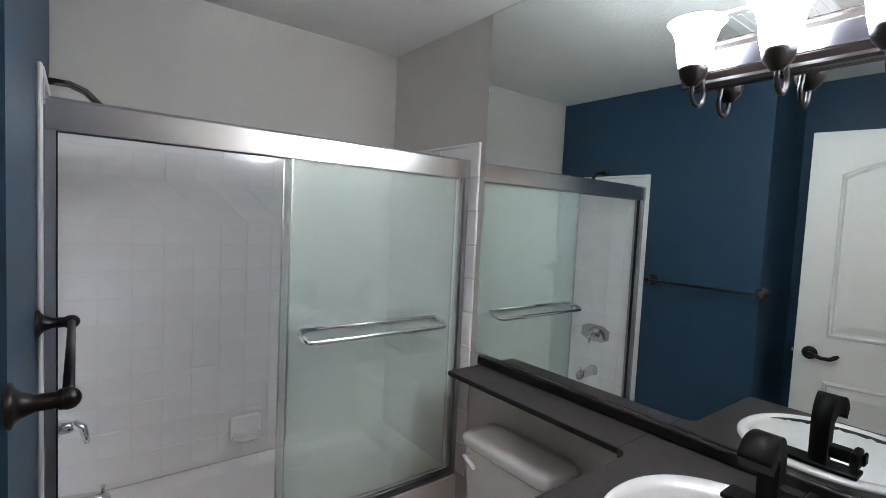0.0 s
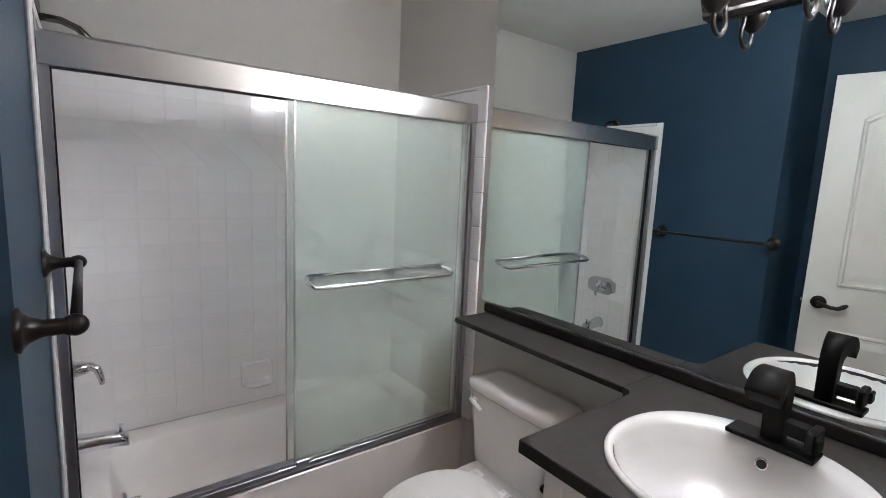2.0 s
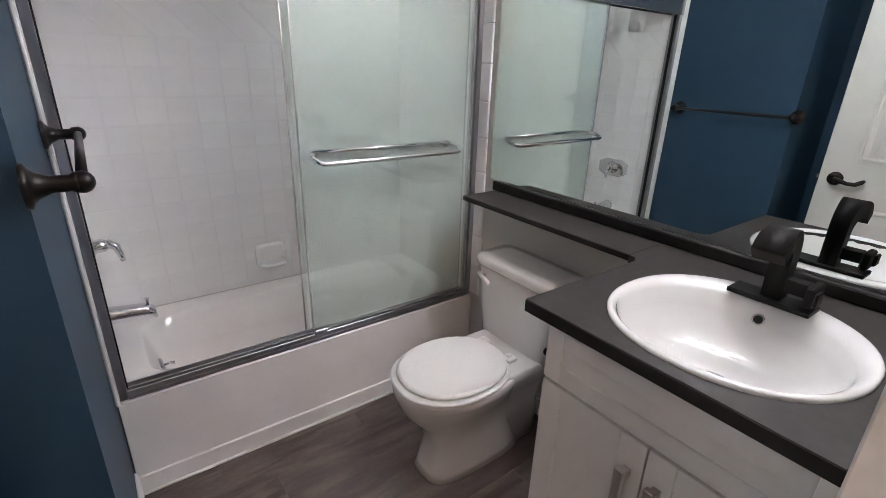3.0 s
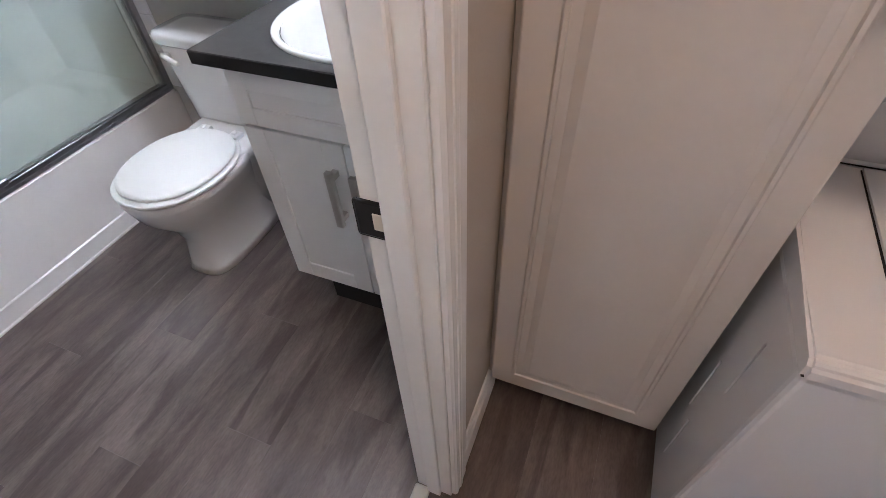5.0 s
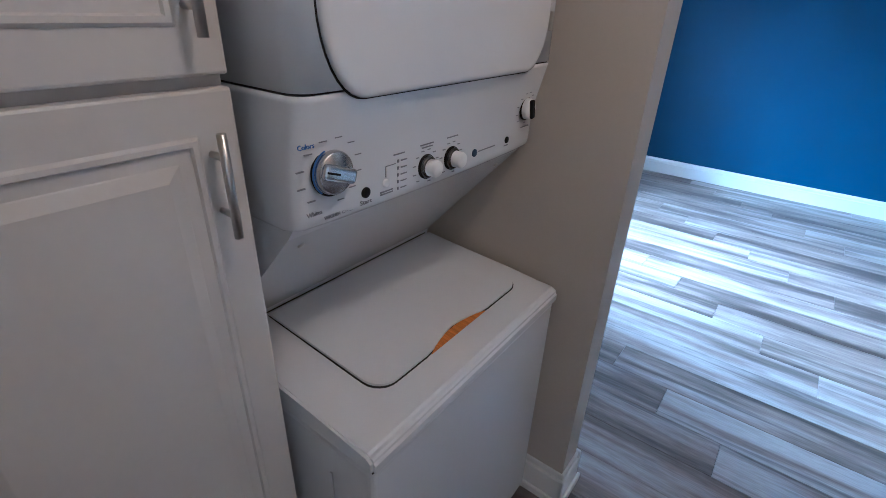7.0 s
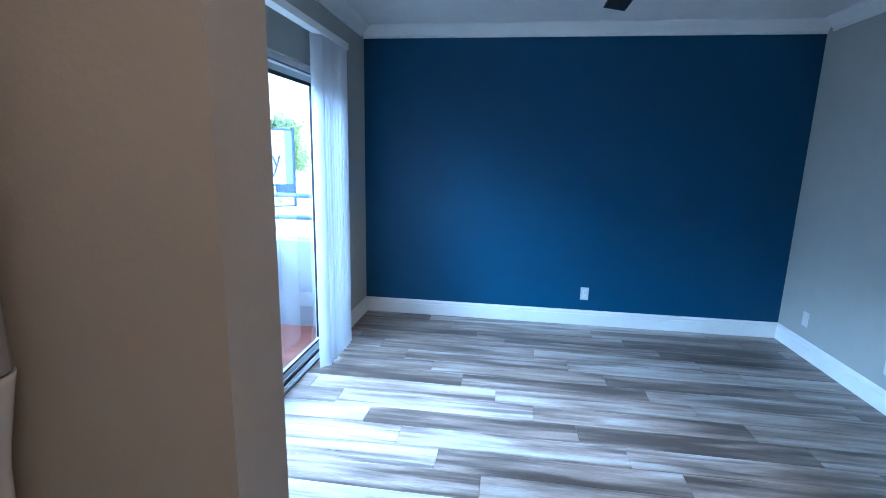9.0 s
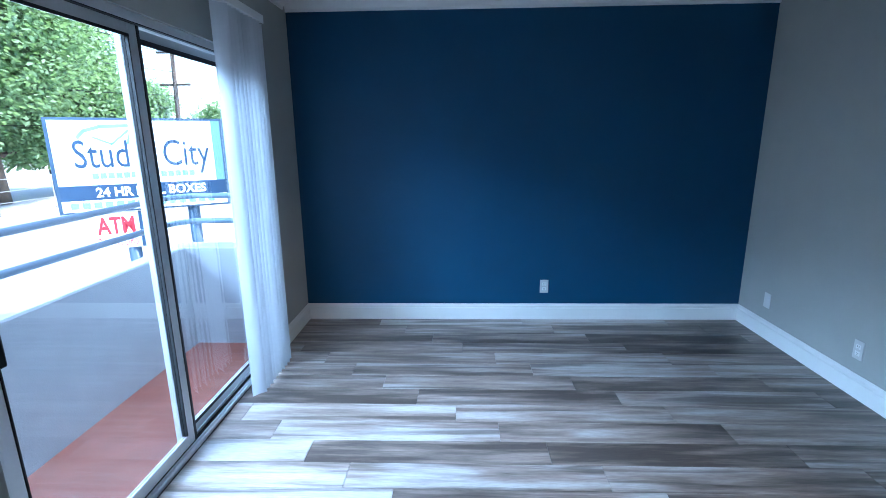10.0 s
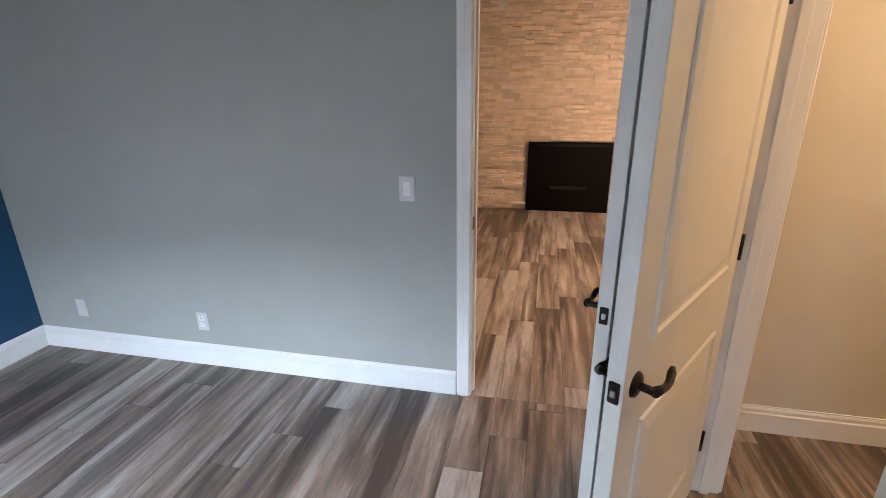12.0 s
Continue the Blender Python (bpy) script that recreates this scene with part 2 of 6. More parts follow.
REDP = mat("red_sign_print", (0.45, 0.02, 0.03), 0.5, bump=0.0)
POLEW = mat("weathered_wood_pole", (0.12, 0.09, 0.07), 0.9, bump=0.6, var=0.3)
YEL = mat("yellow_sticker", (0.75, 0.55, 0.02), 0.5, bump=0.0)
SCREEN = mat("black_screen", (0.003, 0.003, 0.003), 0.25, spec=0.12, bump=0.0)


# ---- helpers for building ----
def box(bm, x0, y0, z0, x1, y1, z1, bevel=0.0, seg=1, m=None):
    r = bmesh.ops.create_cube(bm, size=1)
    vs = r["verts"]
    bmesh.ops.scale(bm, vec=(abs(x1 - x0), abs(y1 - y0), abs(z1 - z0)), verts=vs)
    bmesh.ops.translate(bm, vec=((x0 + x1) / 2, (y0 + y1) / 2, (z0 + z1) / 2), verts=vs)
    if bevel:
        es = list({e for v in vs for e in v.link_edges})
        out = bmesh.ops.bevel(bm, geom=es, offset=bevel, segments=seg, affect="EDGES", profile=0.5)
        vs = list({v for f in out["faces"] for v in f.verts} | {v for v in vs if v.is_valid})
    if m is not None:
        bmesh.ops.transform(bm, matrix=m, verts=vs)
    return vs


def tube(bm, pts, r, seg=12, caps=True):
    """A round bar along points; r may be one radius or one for each point."""
    pts = [Vector(p) for p in pts]
    rs = r if isinstance(r, (list, tuple)) else [r] * len(pts)
    rings, up = [], None
    for i, p in enumerate(pts):
        d = (pts[min(i + 1, len(pts) - 1)] - pts[max(i - 1, 0)]).normalized()
        if up is None:
            up = d.orthogonal().normalized()
        up = (up - d * up.dot(d)).normalized()
        side = d.cross(up)
        rings.append([bm.verts.new(p + (up * math.cos(a) + side * math.sin(a)) * rs[i]) for a in [2 * math.pi * k / seg for k in range(seg)]])
    for a, b in zip(rings, rings[1:]):
        for k in range(seg):
            f = bm.faces.new((a[k], a[(k + 1) % seg], b[(k + 1) % seg], b[k]))
            f.smooth = True
    if caps:
        bm.faces.new(rings[0][::-1])
        bm.faces.new(rings[-1])


def lathe(bm, prof, centre, axis=(0, 0, 1), seg=24):
    """Turn (radius, height) pairs round an axis."""
    c, ax = Vector(centre), Vector(axis).normalized()
    u = ax.orthogonal().normalized()
    w = ax.cross(u)
    rings = []
    for r, h in prof:
        rings.append([bm.verts.new(c + ax * h + (u * math.cos(a) + w * math.sin(a)) * max(r, 1e-4)) for a in [2 * math.pi * k / seg for k in range(seg)]])
    for a, b in zip(rings, rings[1:]):
        for k in range(seg):
            f = bm.faces.new((a[k], a[(k + 1) % seg], b[(k + 1) % seg], b[k]))
            f.smooth = True


def loft(bm, rings, close_ends=True, smooth=True):
    vr = [[bm.verts.new(p) for p in ring] for ring in rings]
    n = len(vr[0])
    for a, b in zip(vr, vr[1:]):
        for k in range(n):
            f = bm.faces.new((a[k], a[(k + 1) % n], b[(k + 1) % n], b[k]))
            f.smooth = smooth
    if close_ends:
        bm.faces.new(vr[0][::-1])
        bm.faces.new(vr[-1])


def oval(cx, cy, z, a, b, n=32, p=2.0, rot=0.0):
    out = []
    for k in range(n):
        t = 2 * math.pi * k / n
        c, s = math.cos(t), math.sin(t)
        x = a * math.copysign(abs(c) ** (2 / p), c)
        y = b * math.copysign(abs(s) ** (2 / p), s)
        out.append(Vector((cx + x * math.cos(rot) - y * math.sin(rot), cy + x * math.sin(rot) + y * math.cos(rot), z)))
    return out


def prism(bm, poly, axis, a, b):
    """Extrude a 2D outline along an axis; poly holds the other two coordinates in order."""
    def place(u, v, w):
        return {"x": (w, u, v), "y": (u, w, v), "z": (u, v, w)}[axis]
    lo = [bm.verts.new(place(u, v, a)) for u, v in poly]
    hi = [bm.verts.new(place(u, v, b)) for u, v in poly]
    n = len(poly)
    for k in range(n):
        bm.faces.new((lo[k], lo[(k + 1) % n], hi[(k + 1) % n], hi[k]))
    bm.faces.new(lo[::-1])
    bm.faces.new(hi)


def base_of(ob):
    v = Vector((0, 0, 0))
    while ob is not None:
        v = v + ob.location
        ob = ob.parent
    return v


def thing(name, loc, label, category, group="", kind=""):
    e = new(name)
    e.location, e.empty_display_size = loc, 0.1
    return tagged(e, label, category, group, kind)


def part(name, bm, material, parent=None, label=""):
    bmesh.ops.recalc_face_normals(bm, faces=bm.faces)
    me = bpy.data.meshes.new(name)
    shift = base_of(parent)
    bmesh.ops.translate(bm, vec=-shift, verts=bm.verts)
    bm.to_mesh(me)
    bm.free()
    me.materials.append(material)
    ob = new(name, me)
    if parent is not None:
        ob.parent = parent
    if label:
        tagged(ob, label)
    return ob


def pbox(name, b, material, parent=None, bevel=0.0, label="", seg=1):
    bm = bmesh.new()
    box(bm, *b, bevel, seg)
    return part(name, bm, material, parent, label)


def ptube(name, pts, r, material, parent, label="", seg=12):
    bm = bmesh.new()
    tube(bm, pts, r, seg)
    return part(name, bm, material, parent, label)


def solid(name, b, material, label, category, bevel=0.0):
    return tagged(pbox(name, b, material, None, bevel), label, category, kind="structure")


def arc(c, r, a0, a1, n, plane="xz"):
    out = []
    for k in range(n + 1):
        a = radians(a0 + (a1 - a0) * k / n)
        u, v = r * math.cos(a), r * math.sin(a)
        out.append({"xz": (c[0] + u, c[1], c[2] + v), "yz": (c[0], c[1] + u, c[2] + v), "xy": (c[0] + u, c[1] + v, c[2])}[plane])
    return out


def text(bm_name, body, size, width, m4, material, parent, bold=0.0, deep=0.004):
    cu = bpy.data.curves.new(bm_name, "FONT")
    cu.body, cu.size, cu.extrude, cu.offset = body, size, deep, bold
    cu.resolution_u = 3
    ob = bpy.data.objects.new(bm_name, cu)
    scene.collection.objects.link(ob)
    deps = bpy.context.evaluated_depsgraph_get()
    me = bpy.data.meshes.new_from_object(ob.evaluated_get(deps))
    bpy.data.objects.remove(ob)
    w = max((v.co.x for v in me.vertices), default=0.0)
    me.transform(m4 @ Matrix.Diagonal((width / w if w else 1.0, 1, 1, 1)))
    me.transform(Matrix.Translation(-base_of(parent)))
    me.materials.clear()
    me.materials.append(material)
    o = new(bm_name, me)
    o.parent = parent
    return o, w

# ---- structure: bathroom ----
CB, CR, CT = 2.45, 2.60, 2.36   # ceiling heights: hall, bedroom, bathroom
XV, YB = 1.443, 2.59           # bathroom faces: vanity wall, back wall
solid("wall_bath_vanity", (XV, 0.315, 0, 1.64, 2.82, CR), BATHW, "off-white painted bathroom wall behind the vanity", "wall")
solid("wall_bath_back", (0.01, YB, 0, XV, 2.82, CR), BATHW, "off-white painted wall above the tub tiles", "wall")
solid("wall_bath_tub_end", (-0.45, 1.28, 0, 0.01, 2.82, CR), BLUEB, "slate blue painted wall at the tub's plumbing end", "wall")
solid("wall_bath_recess", (-0.57, 0.41, 0, -0.45, 2.82, CR), BLUEB, "slate blue painted wall behind the open door", "wall")
solid("ceiling_bath", (-0.57, 0.315, CT, 1.64, 2.82, CR + 0.1), CEIL, "white textured bathroom ceiling", "ceiling")

# wall with the bathroom door opening
solid("wall_bath_door_side", (0.475, 0.315, 0, XV, 0.40, CT), BEIGE, "greige wall beside the bathroom door", "wall")
solid("wall_bath_door_hinge_side", (-0.72, 0.315, 0, -0.335, 0.40, CT), BEIGE, "greige wall at the bathroom door hinges", "wall")
solid("wall_bath_door_head", (-0.335, 0.315, 2.07, 0.475, 0.40, CT), BEIGE, "greige wall above the bathroom door", "wall")


def door_frame(name, label, axis, wall0, wall1, a, b, top, sides=(-1, 1)):
    """Jambs, head, stops and casings of an opening from a to b in a wall between wall0 and wall1."""
    t = thing(name, (a, (wall0 + wall1) / 2, 0) if axis == "x" else ((wall0 + wall1) / 2, a, 0), label, "door frame", kind="structure")
    w0, w1, mid = wall0 - 0.004, wall1 + 0.004, (wall0 + wall1) / 2

    def bx(n, u0, w_0, z0, u1, w_1, z1, bev=0.002):
        q = (u0, w_0, z0, u1, w_1, z1) if axis == "x" else (w_0, u0, z0, w_1, u1, z1)
        return pbox(n, q, WHITE, t, bev)
    bx("jamb", a - 0.02, w0, 0, a, w1, top)
    bx("jamb", b, w0, 0, b + 0.02, w1, top)
    bx("head_jamb", a - 0.02, w0, top, b + 0.02, w1, top + 0.02)
    for s in sides:
        c0 = wall0 - 0.018 if s < 0 else wall1
        for u0, u1 in ((a - 0.075, a - 0.006), (b + 0.006, b + 0.075)):
            bx("casing", u0, c0, 0, u1, c0 + 0.018, top + 0.006, 0.005)
            bx("casing_bead", u0 + 0.022, c0 - (0.002 if s < 0 else -0.018), 0, u0 + 0.036, c0 + (0.0 if s < 0 else 0.020), top, 0.002)
        bx("head_casing", a - 0.075, c0, top + 0.008, b + 0.075, c0 + 0.018, top + 0.075, 0.005)
    bx("stop", a, mid - 0.02, 0, a + 0.011, mid + 0.015, top)
    bx("stop", b - 0.011, mid - 0.02, 0, b, mid + 0.015, top)
    return t


bath_frame = door_frame("bath_door_frame", "white painted frame of the bathroom doorway with stops", "x", 0.315, 0.40, -0.315, 0.455, 2.05, (-1,))
bm = bmesh.new()
box(bm, 0.451, 0.366, 0.910, 0.456, 0.413, 0.968, 0.004, 2)
plate = part("strike_plate", bm, BRONZE, bath_frame, "dark bronze strike plate")
pbox("latch_hole", (0.4495, 0.372, 0.926, 0.4525, 0.388, 0.952), WARMW, plate, 0.001, "raw wood showing in the latch hole")


def baseboard(name, label, x0, y0, x1, y1, side, h=0.14, t=0.016):
    """Profiled board along a wall face; side is the way it stands off the wall."""
    prof = [(0, 0), (t, 0), (t, h * 0.72), (t * 0.72, h * 0.76), (t * 0.72, h * 0.88), (t * 0.35, h * 0.96), (t * 0.35, h), (0, h)]
    bm = bmesh.new()
    if abs(x1 - x0) > abs(y1 - y0):
        prism(bm, [(y0 + side * u, v) for u, v in prof], "x", min(x0, x1), max(x0, x1))
    else:
        prism(bm, [(x0 + side * u, v) for u, v in prof], "y", min(y0, y1), max(y0, y1))
    return tagged(part(name, bm, WHITE), label, "baseboard", kind="structure")


baseboard("baseboard_bath_blue", "white baseboard along the slate blue wall", 0.01, 1.2675, 0.01, 1.92, 1, 0.10, 0.012)
baseboard("baseboard_bath_recess", "white baseboard on the blue wall end", -0.45, 1.28, 0.022, 1.28, -1, 0.10, 0.012)
baseboard("baseboard_bath_toilet", "white baseboard behind the toilet", XV, 1.0, XV, 1.92, -1, 0.10, 0.012)
baseboard("baseboard_laundry", "white baseboard beside the laundry cabinet", 0.525, 0.315, 0.80, 0.315, -1, 0.13, 0.014)

# floor slabs under the planks
solid("floor", (-6.6, -7.0, -0.2, 1.66, 2.9, -0.006), SUBFLOOR, "dark slab under the vinyl planks", "floor")

# ---- structure: hall and laundry ----
solid("wall_laundry_back", (1.32, -0.84, 0, 1.44, 0.315, CB), BEIGE, "greige wall behind the washer", "wall")
solid("wall_nib", (0.445, -0.945, 0, 1.52, -0.84, CR), BEIGE, "greige partition end beside the washer", "wall")
solid("wall_hall_side", (-0.72, -0.84, 0, -0.60, 0.315, CB), BEIGE, "greige hall wall", "wall")
solid("ceiling_hall", (-2.2, -0.84, CB, 1.44, 0.315, CR + 0.1), CEIL, "white hall ceiling", "ceiling")
solid("wall_partition", (-0.875, -0.945, 0, -0.263, -0.84, CR), BEIGE, "greige partition between hall and bedroom", "wall")
solid("wall_partition_far", (-2.2, -0.945, 0, -1.765, -0.84, CR), WARMW, "cream wall beside the hall doorway", "wall")
solid("wall_partition_head", (-1.765, -0.945, 2.08, -0.875, -0.84, CR), WARMW, "cream wall above the hall doorway", "wall")
solid("hall_opening_head", (-0.263, -0.945, CB, 0.445, -0.84, CR), BEIGE, "greige head over the opening to the bedroom", "wall")
solid("wall_entry_end", (-2.2, 1.0, 0, -0.72, 1.12, CR), WARMW, "cream wall at the end of the entry", "wall")
solid("wall_entry_side", (-0.84, 0.315, 0, -0.72, 1.0, CR), WARMW, "cream wall of the entry", "wall")
solid("ceiling_entry", (-2.2, 0.315, CB, -0.72, 1.12, CR + 0.1), CEIL, "white entry ceiling", "ceiling")
# baseboard that wraps round the partition end
nib = thing("baseboard_nib", (0.44, -0.89, 0), "white baseboard wrapped round the greige partition end", "baseboard", kind="structure")
for n, b in (("board", (0.43, -0.84, 0, 0.60, -0.826, 0.11)), ("board", (0.431, -0.959, 0, 0.445, -0.826, 0.112)), ("board", (0.431, -0.959, 0, 1.52, -0.945, 0.14)),
             ("cap", (0.436, -0.832, 0.112, 0.60, -0.84, 0.135)), ("cap", (0.437, -0.953, 0.114, 0.445, -0.832, 0.137)), ("shoe", (0.420, -0.968, 0, 0.4305, -0.816, 0.03)), ("shoe", (0.420, -0.8255, 0, 0.60, -0.816, 0.03))):
    pbox(n, b, WHITE, nib, 0.003)
nib2 = thing("baseboard_partition", (-0.26, -0.89, 0), "white baseboard and corner trim on the partition end", "baseboard", kind="structure")
pbox("board", (-0.263, -0.959, 0, -0.249, -0.826, 0.14), WHITE, nib2, 0.003)
pbox("corner_trim", (-0.263, -0.945, 0.14, -0.257, -0.84, 2.45), WHITE, nib2, 0.001)

# ---- structure: bedroom ----
XW, XE, YS = -2.20, 1.52, -4.76
solid("wall_bedroom_blue", (XW - 0.12, YS - 0.12, 0, XE + 0.14, YS, CR), BLUE, "deep blue painted accent wall", "wall")
solid("wall_bedroom_grey", (XW - 0.12, YS, 0, XW, -1.95, CR), GREY, "grey painted bedroom wall with outlets", "wall")
solid("wall_bedroom_grey_far", (XW - 0.12, -1.09, 0, XW, 1.12, CR), WARMW, "cream wall running on into the entry", "wall")
solid("wall_bedroom_door_head", (XW - 0.12, -1.95, 2.08, XW, -1.09, CR), GREY, "grey wall above the bedroom door", "wall")
solid("ceiling_bedroom", (XW, YS, CR, XE + 0.14, -0.84, CR + 0.1), CEIL, "white bedroom ceiling", "ceiling")
solid("wall_window_far", (XE, YS, 0, XE + 0.14, -3.86, CR), GREY, "grey wall between the sliding door and the blue wall", "wall")
solid("wall_window_near", (XE, -1.99, 0, XE + 0.14, -0.84, CR), GREY, "grey wall beside the sliding door", "wall")
solid("wall_window_head", (XE, -3.86, 2.07, XE + 0.14, -1.99, CR), GREY, "grey wall above the sliding door", "wall")
baseboard("baseboard_blue", "white profiled baseboard under the blue wall", XW, YS, XE, YS, 1)
baseboard("baseboard_grey", "white profiled baseboard along the grey wall", XW, YS + 0.016, XW, -2.012, 1)
baseboard("baseboard_window", "white profiled baseboard beside the sliding door", XE, YS + 0.016, XE, -3.86, -1)
baseboard("baseboard_entry", "white profiled baseboard along the cream entry wall", XW, -0.82, XW, 1.0, 1)


def crown(name, x0, y0, x1, y1, side):
    prof = [(0, CR), (0.085, CR), (0.085, CR - 0.012), (0.060, CR - 0.03), (0.035, CR - 0.06), (0.014, CR - 0.08), (0.014, CR - 0.1), (0, CR - 0.1)]
    bm = bmesh.new()
    if abs(x1 - x0) > abs(y1 - y0):
        prism(bm, [(y0 + side * u, v) for u, v in prof], "x", min(x0, x1), max(x0, x1))
    else:
        prism(bm, [(x0 + side * u, v) for u, v in prof], "y", min(y0, y1), max(y0, y1))
    tagged(part(name, bm, WHITE), "white crown moulding under the ceiling", "crown moulding", kind="structure")


crown("crown_blue", XW, YS, XE, YS, 1)
crown("crown_grey", XW, YS + 0.086, XW, -0.945, 1)
crown("crown_window", XE, YS + 0.086, XE, -0.945, -1)
bed_frame = door_frame("bedroom_door_frame", "white painted frame of the bedroom doorway", "y", XW - 0.12, XW, -1.93, -1.11, 2.06)
bm = bmesh.new()
box(bm, -2.262, -1.9325, 0.93, -2.205, -1.9275, 0.99, 0.003)
part("strike_plate", bm, BRONZE, bed_frame, "dark bronze strike plate")
hall_frame = door_frame("hall_door_frame", "white painted frame of the hall doorway", "x", -0.945, -0.84, -1.745, -0.895, 2.06)
bm = bmesh.new()
box(bm, -0.898, -0.935, 0.80, -0.8935, -0.88, 0.87, 0.003)
part("strike_plate", bm, BRONZE, hall_frame, "dark bronze strike plate")

# ---- structure: living room ----
XF = -6.45
solid("wall_living_stone_back", (XF - 0.15, -7.0, 0, XF, 1.5, CR), BEIGE, "wall behind the ledger stone", "wall")
solid("wall_living_south", (XF, -7.0, 0, XW - 0.12, -6.88, CR), WARMW, "cream living room wall", "wall")
solid("wall_living_north", (XF, 1.38, 0, XW - 0.12, 1.5, CR), WARMW, "cream living room wall", "wall")
solid("wall_living_east", (XW - 0.12, -6.88, 0, XW, YS - 0.12, CR), WARMW, "cream living room wall", "wall")
solid("ceiling_living", (XF - 0.15, -7.0, CR, XW, 1.5, CR + 0.1), CEIL, "white living room ceiling", "ceiling")


# ---- doors ----
def door_leaf(name, label, hinge, free, height=2.03, thick=0.042, mat_leaf=DOORW, lever_sides=(1, -1), lz=0.93, arch=True):
    """Two-panel moulded leaf with an arched upper panel, from the hinge line to the free edge."""
    hx, hy = hinge
    d = Vector((free[0] - hx, free[1] - hy, 0))
    w = d.length
    t = thing(name, (hx, hy, 0.0), label, "door")
    t.rotation_euler = (0, 0, math.atan2(d.y, d.x))

    def loc(n, bm, material, parent=t, lab=""):
        ob = part(n, bm, material, None, lab)
        ob.parent = parent
        return ob
    bm = bmesh.new()
    box(bm, 0.003, -thick / 2, 0.012, w, thick / 2, height, 0.002)
    loc("leaf", bm, mat_leaf)
    st = 0.125
    for s in (1, -1):
        y = s * thick / 2
        for z0, z1, curved in ((0.22, 0.80, False), (1.02, height - 0.14, arch)):
            # outline of the panel, with a gentle arch on top
            pts = [(st, z0), (w - st, z0)]
            n = 10
            for k in range(n + 1):
                u = (w - st) + (2 * st - w) * k / n
                rise = 0.07 * (1 - (2 * k / n - 1) ** 2) - 0.07 if curved else 0
                pts.append((u, z1 + rise))
            cx, cz = w / 2, (z0 + z1) / 2

            def inset(q, dd):
                return (q[0] + (dd if q[0] < cx else -dd), q[1] + (dd if q[1] < cz else -dd))
            bm = bmesh.new()
            loops = []
            for dd, h in ((0.0, 0.0005), (0.005, 0.007), (0.014, 0.009), (0.022, 0.002), (0.034, 0.0015), (0.064, 0.007)):
                loops.append([bm.verts.new((inset(q, dd)[0], y + s * h, inset(q, dd)[1])) for q in pts])
            for a, b in zip(loops, loops[1:]):
                for k in range(len(pts)):
                    bm.faces.new((a[k], a[(k + 1) % len(pts)], b[(k + 1) % len(pts)], b[k]))
            bm.faces.new(loops[-1])
            loc("panel", bm, mat_leaf)
        # lever handle
        if s in lever_sides:
            bm = bmesh.new()
            lathe(bm, [(0.0, 0.012), (0.018, 0.012), (0.029, 0.008), (0.033, 0.0)], (w - 0.065, y, lz), (0, s, 0))
            ros = loc("rosette", bm, BRONZE, t, "oil-rubbed bronze rosette")
            bm = bmesh.new()
            tube(bm, [(w - 0.065, y, lz), (w - 0.065, y + s * 0.045, lz)], 0.010)
            q = [(w - 0.063, y + s * 0.045, lz), (w - 0.085, y + s * 0.050, lz - 0.002), (w - 0.115, y + s * 0.052, lz - 0.010), (w - 0.145, y + s * 0.050, lz - 0.010), (w - 0.165, y + s * 0.046, lz + 0.002), (w - 0.178, y + s * 0.043, lz + 0.012)]
            tube(bm, q, [0.013, 0.011, 0.009, 0.010, 0.011, 0.006])
            loc("lever", bm, BRONZE, ros, "curved oil-rubbed bronze lever")
    bm = bmesh.new()
    box(bm, w - 0.001, -0.013, lz - 0.028, w + 0.002, 0.013, lz + 0.028, 0.003)
    pl = loc("latch_plate", bm, BRONZE, t, "dark latch plate")
    bm = bmesh.new()
    box(bm, w + 0.002, -0.006, lz - 0.009, w + 0.010, 0.006, lz + 0.009, 0.002)
    loc("latch", bm, NICKEL, pl, "metal latch bolt")
    for z in (0.22, 1.02, 1.80):
        bm = bmesh.new()
        tube(bm, [(0.0, thick / 2 + 0.004, z), (0.0, thick / 2 + 0.004, z + 0.09)], 0.006)
        loc("hinge", bm, BRONZE)
    return t


door_leaf("bathroom_door", "white two-panel bathroom door standing open with a dark bronze lever", (-0.31, 0.425), (-0.15, 1.155), 2.03)
door_leaf("hall_door", "white two-panel door standing open with a dark bronze lever", (-1.738, -0.966), (-1.0, -1.424), 2.03)
door_leaf("bedroom_door", "white two-panel bedroom door standing open behind another door", (-2.185, -1.125), (-1.39, -1.407), 2.03)

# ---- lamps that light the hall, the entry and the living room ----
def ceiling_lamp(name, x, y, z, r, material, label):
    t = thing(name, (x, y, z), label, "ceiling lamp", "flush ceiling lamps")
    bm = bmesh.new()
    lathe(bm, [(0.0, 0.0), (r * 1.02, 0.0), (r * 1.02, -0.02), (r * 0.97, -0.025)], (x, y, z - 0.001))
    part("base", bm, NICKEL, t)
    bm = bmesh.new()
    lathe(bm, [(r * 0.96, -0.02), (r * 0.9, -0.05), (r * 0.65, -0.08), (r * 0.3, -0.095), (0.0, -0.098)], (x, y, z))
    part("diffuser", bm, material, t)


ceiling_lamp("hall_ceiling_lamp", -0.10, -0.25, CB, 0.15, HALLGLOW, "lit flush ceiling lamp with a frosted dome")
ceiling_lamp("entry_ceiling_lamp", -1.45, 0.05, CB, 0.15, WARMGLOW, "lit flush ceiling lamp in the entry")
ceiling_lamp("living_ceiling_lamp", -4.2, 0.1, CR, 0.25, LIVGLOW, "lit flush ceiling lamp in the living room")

# ---- bathroom things ----
TUB_Y, TUB_Z = 1.93, 0.375
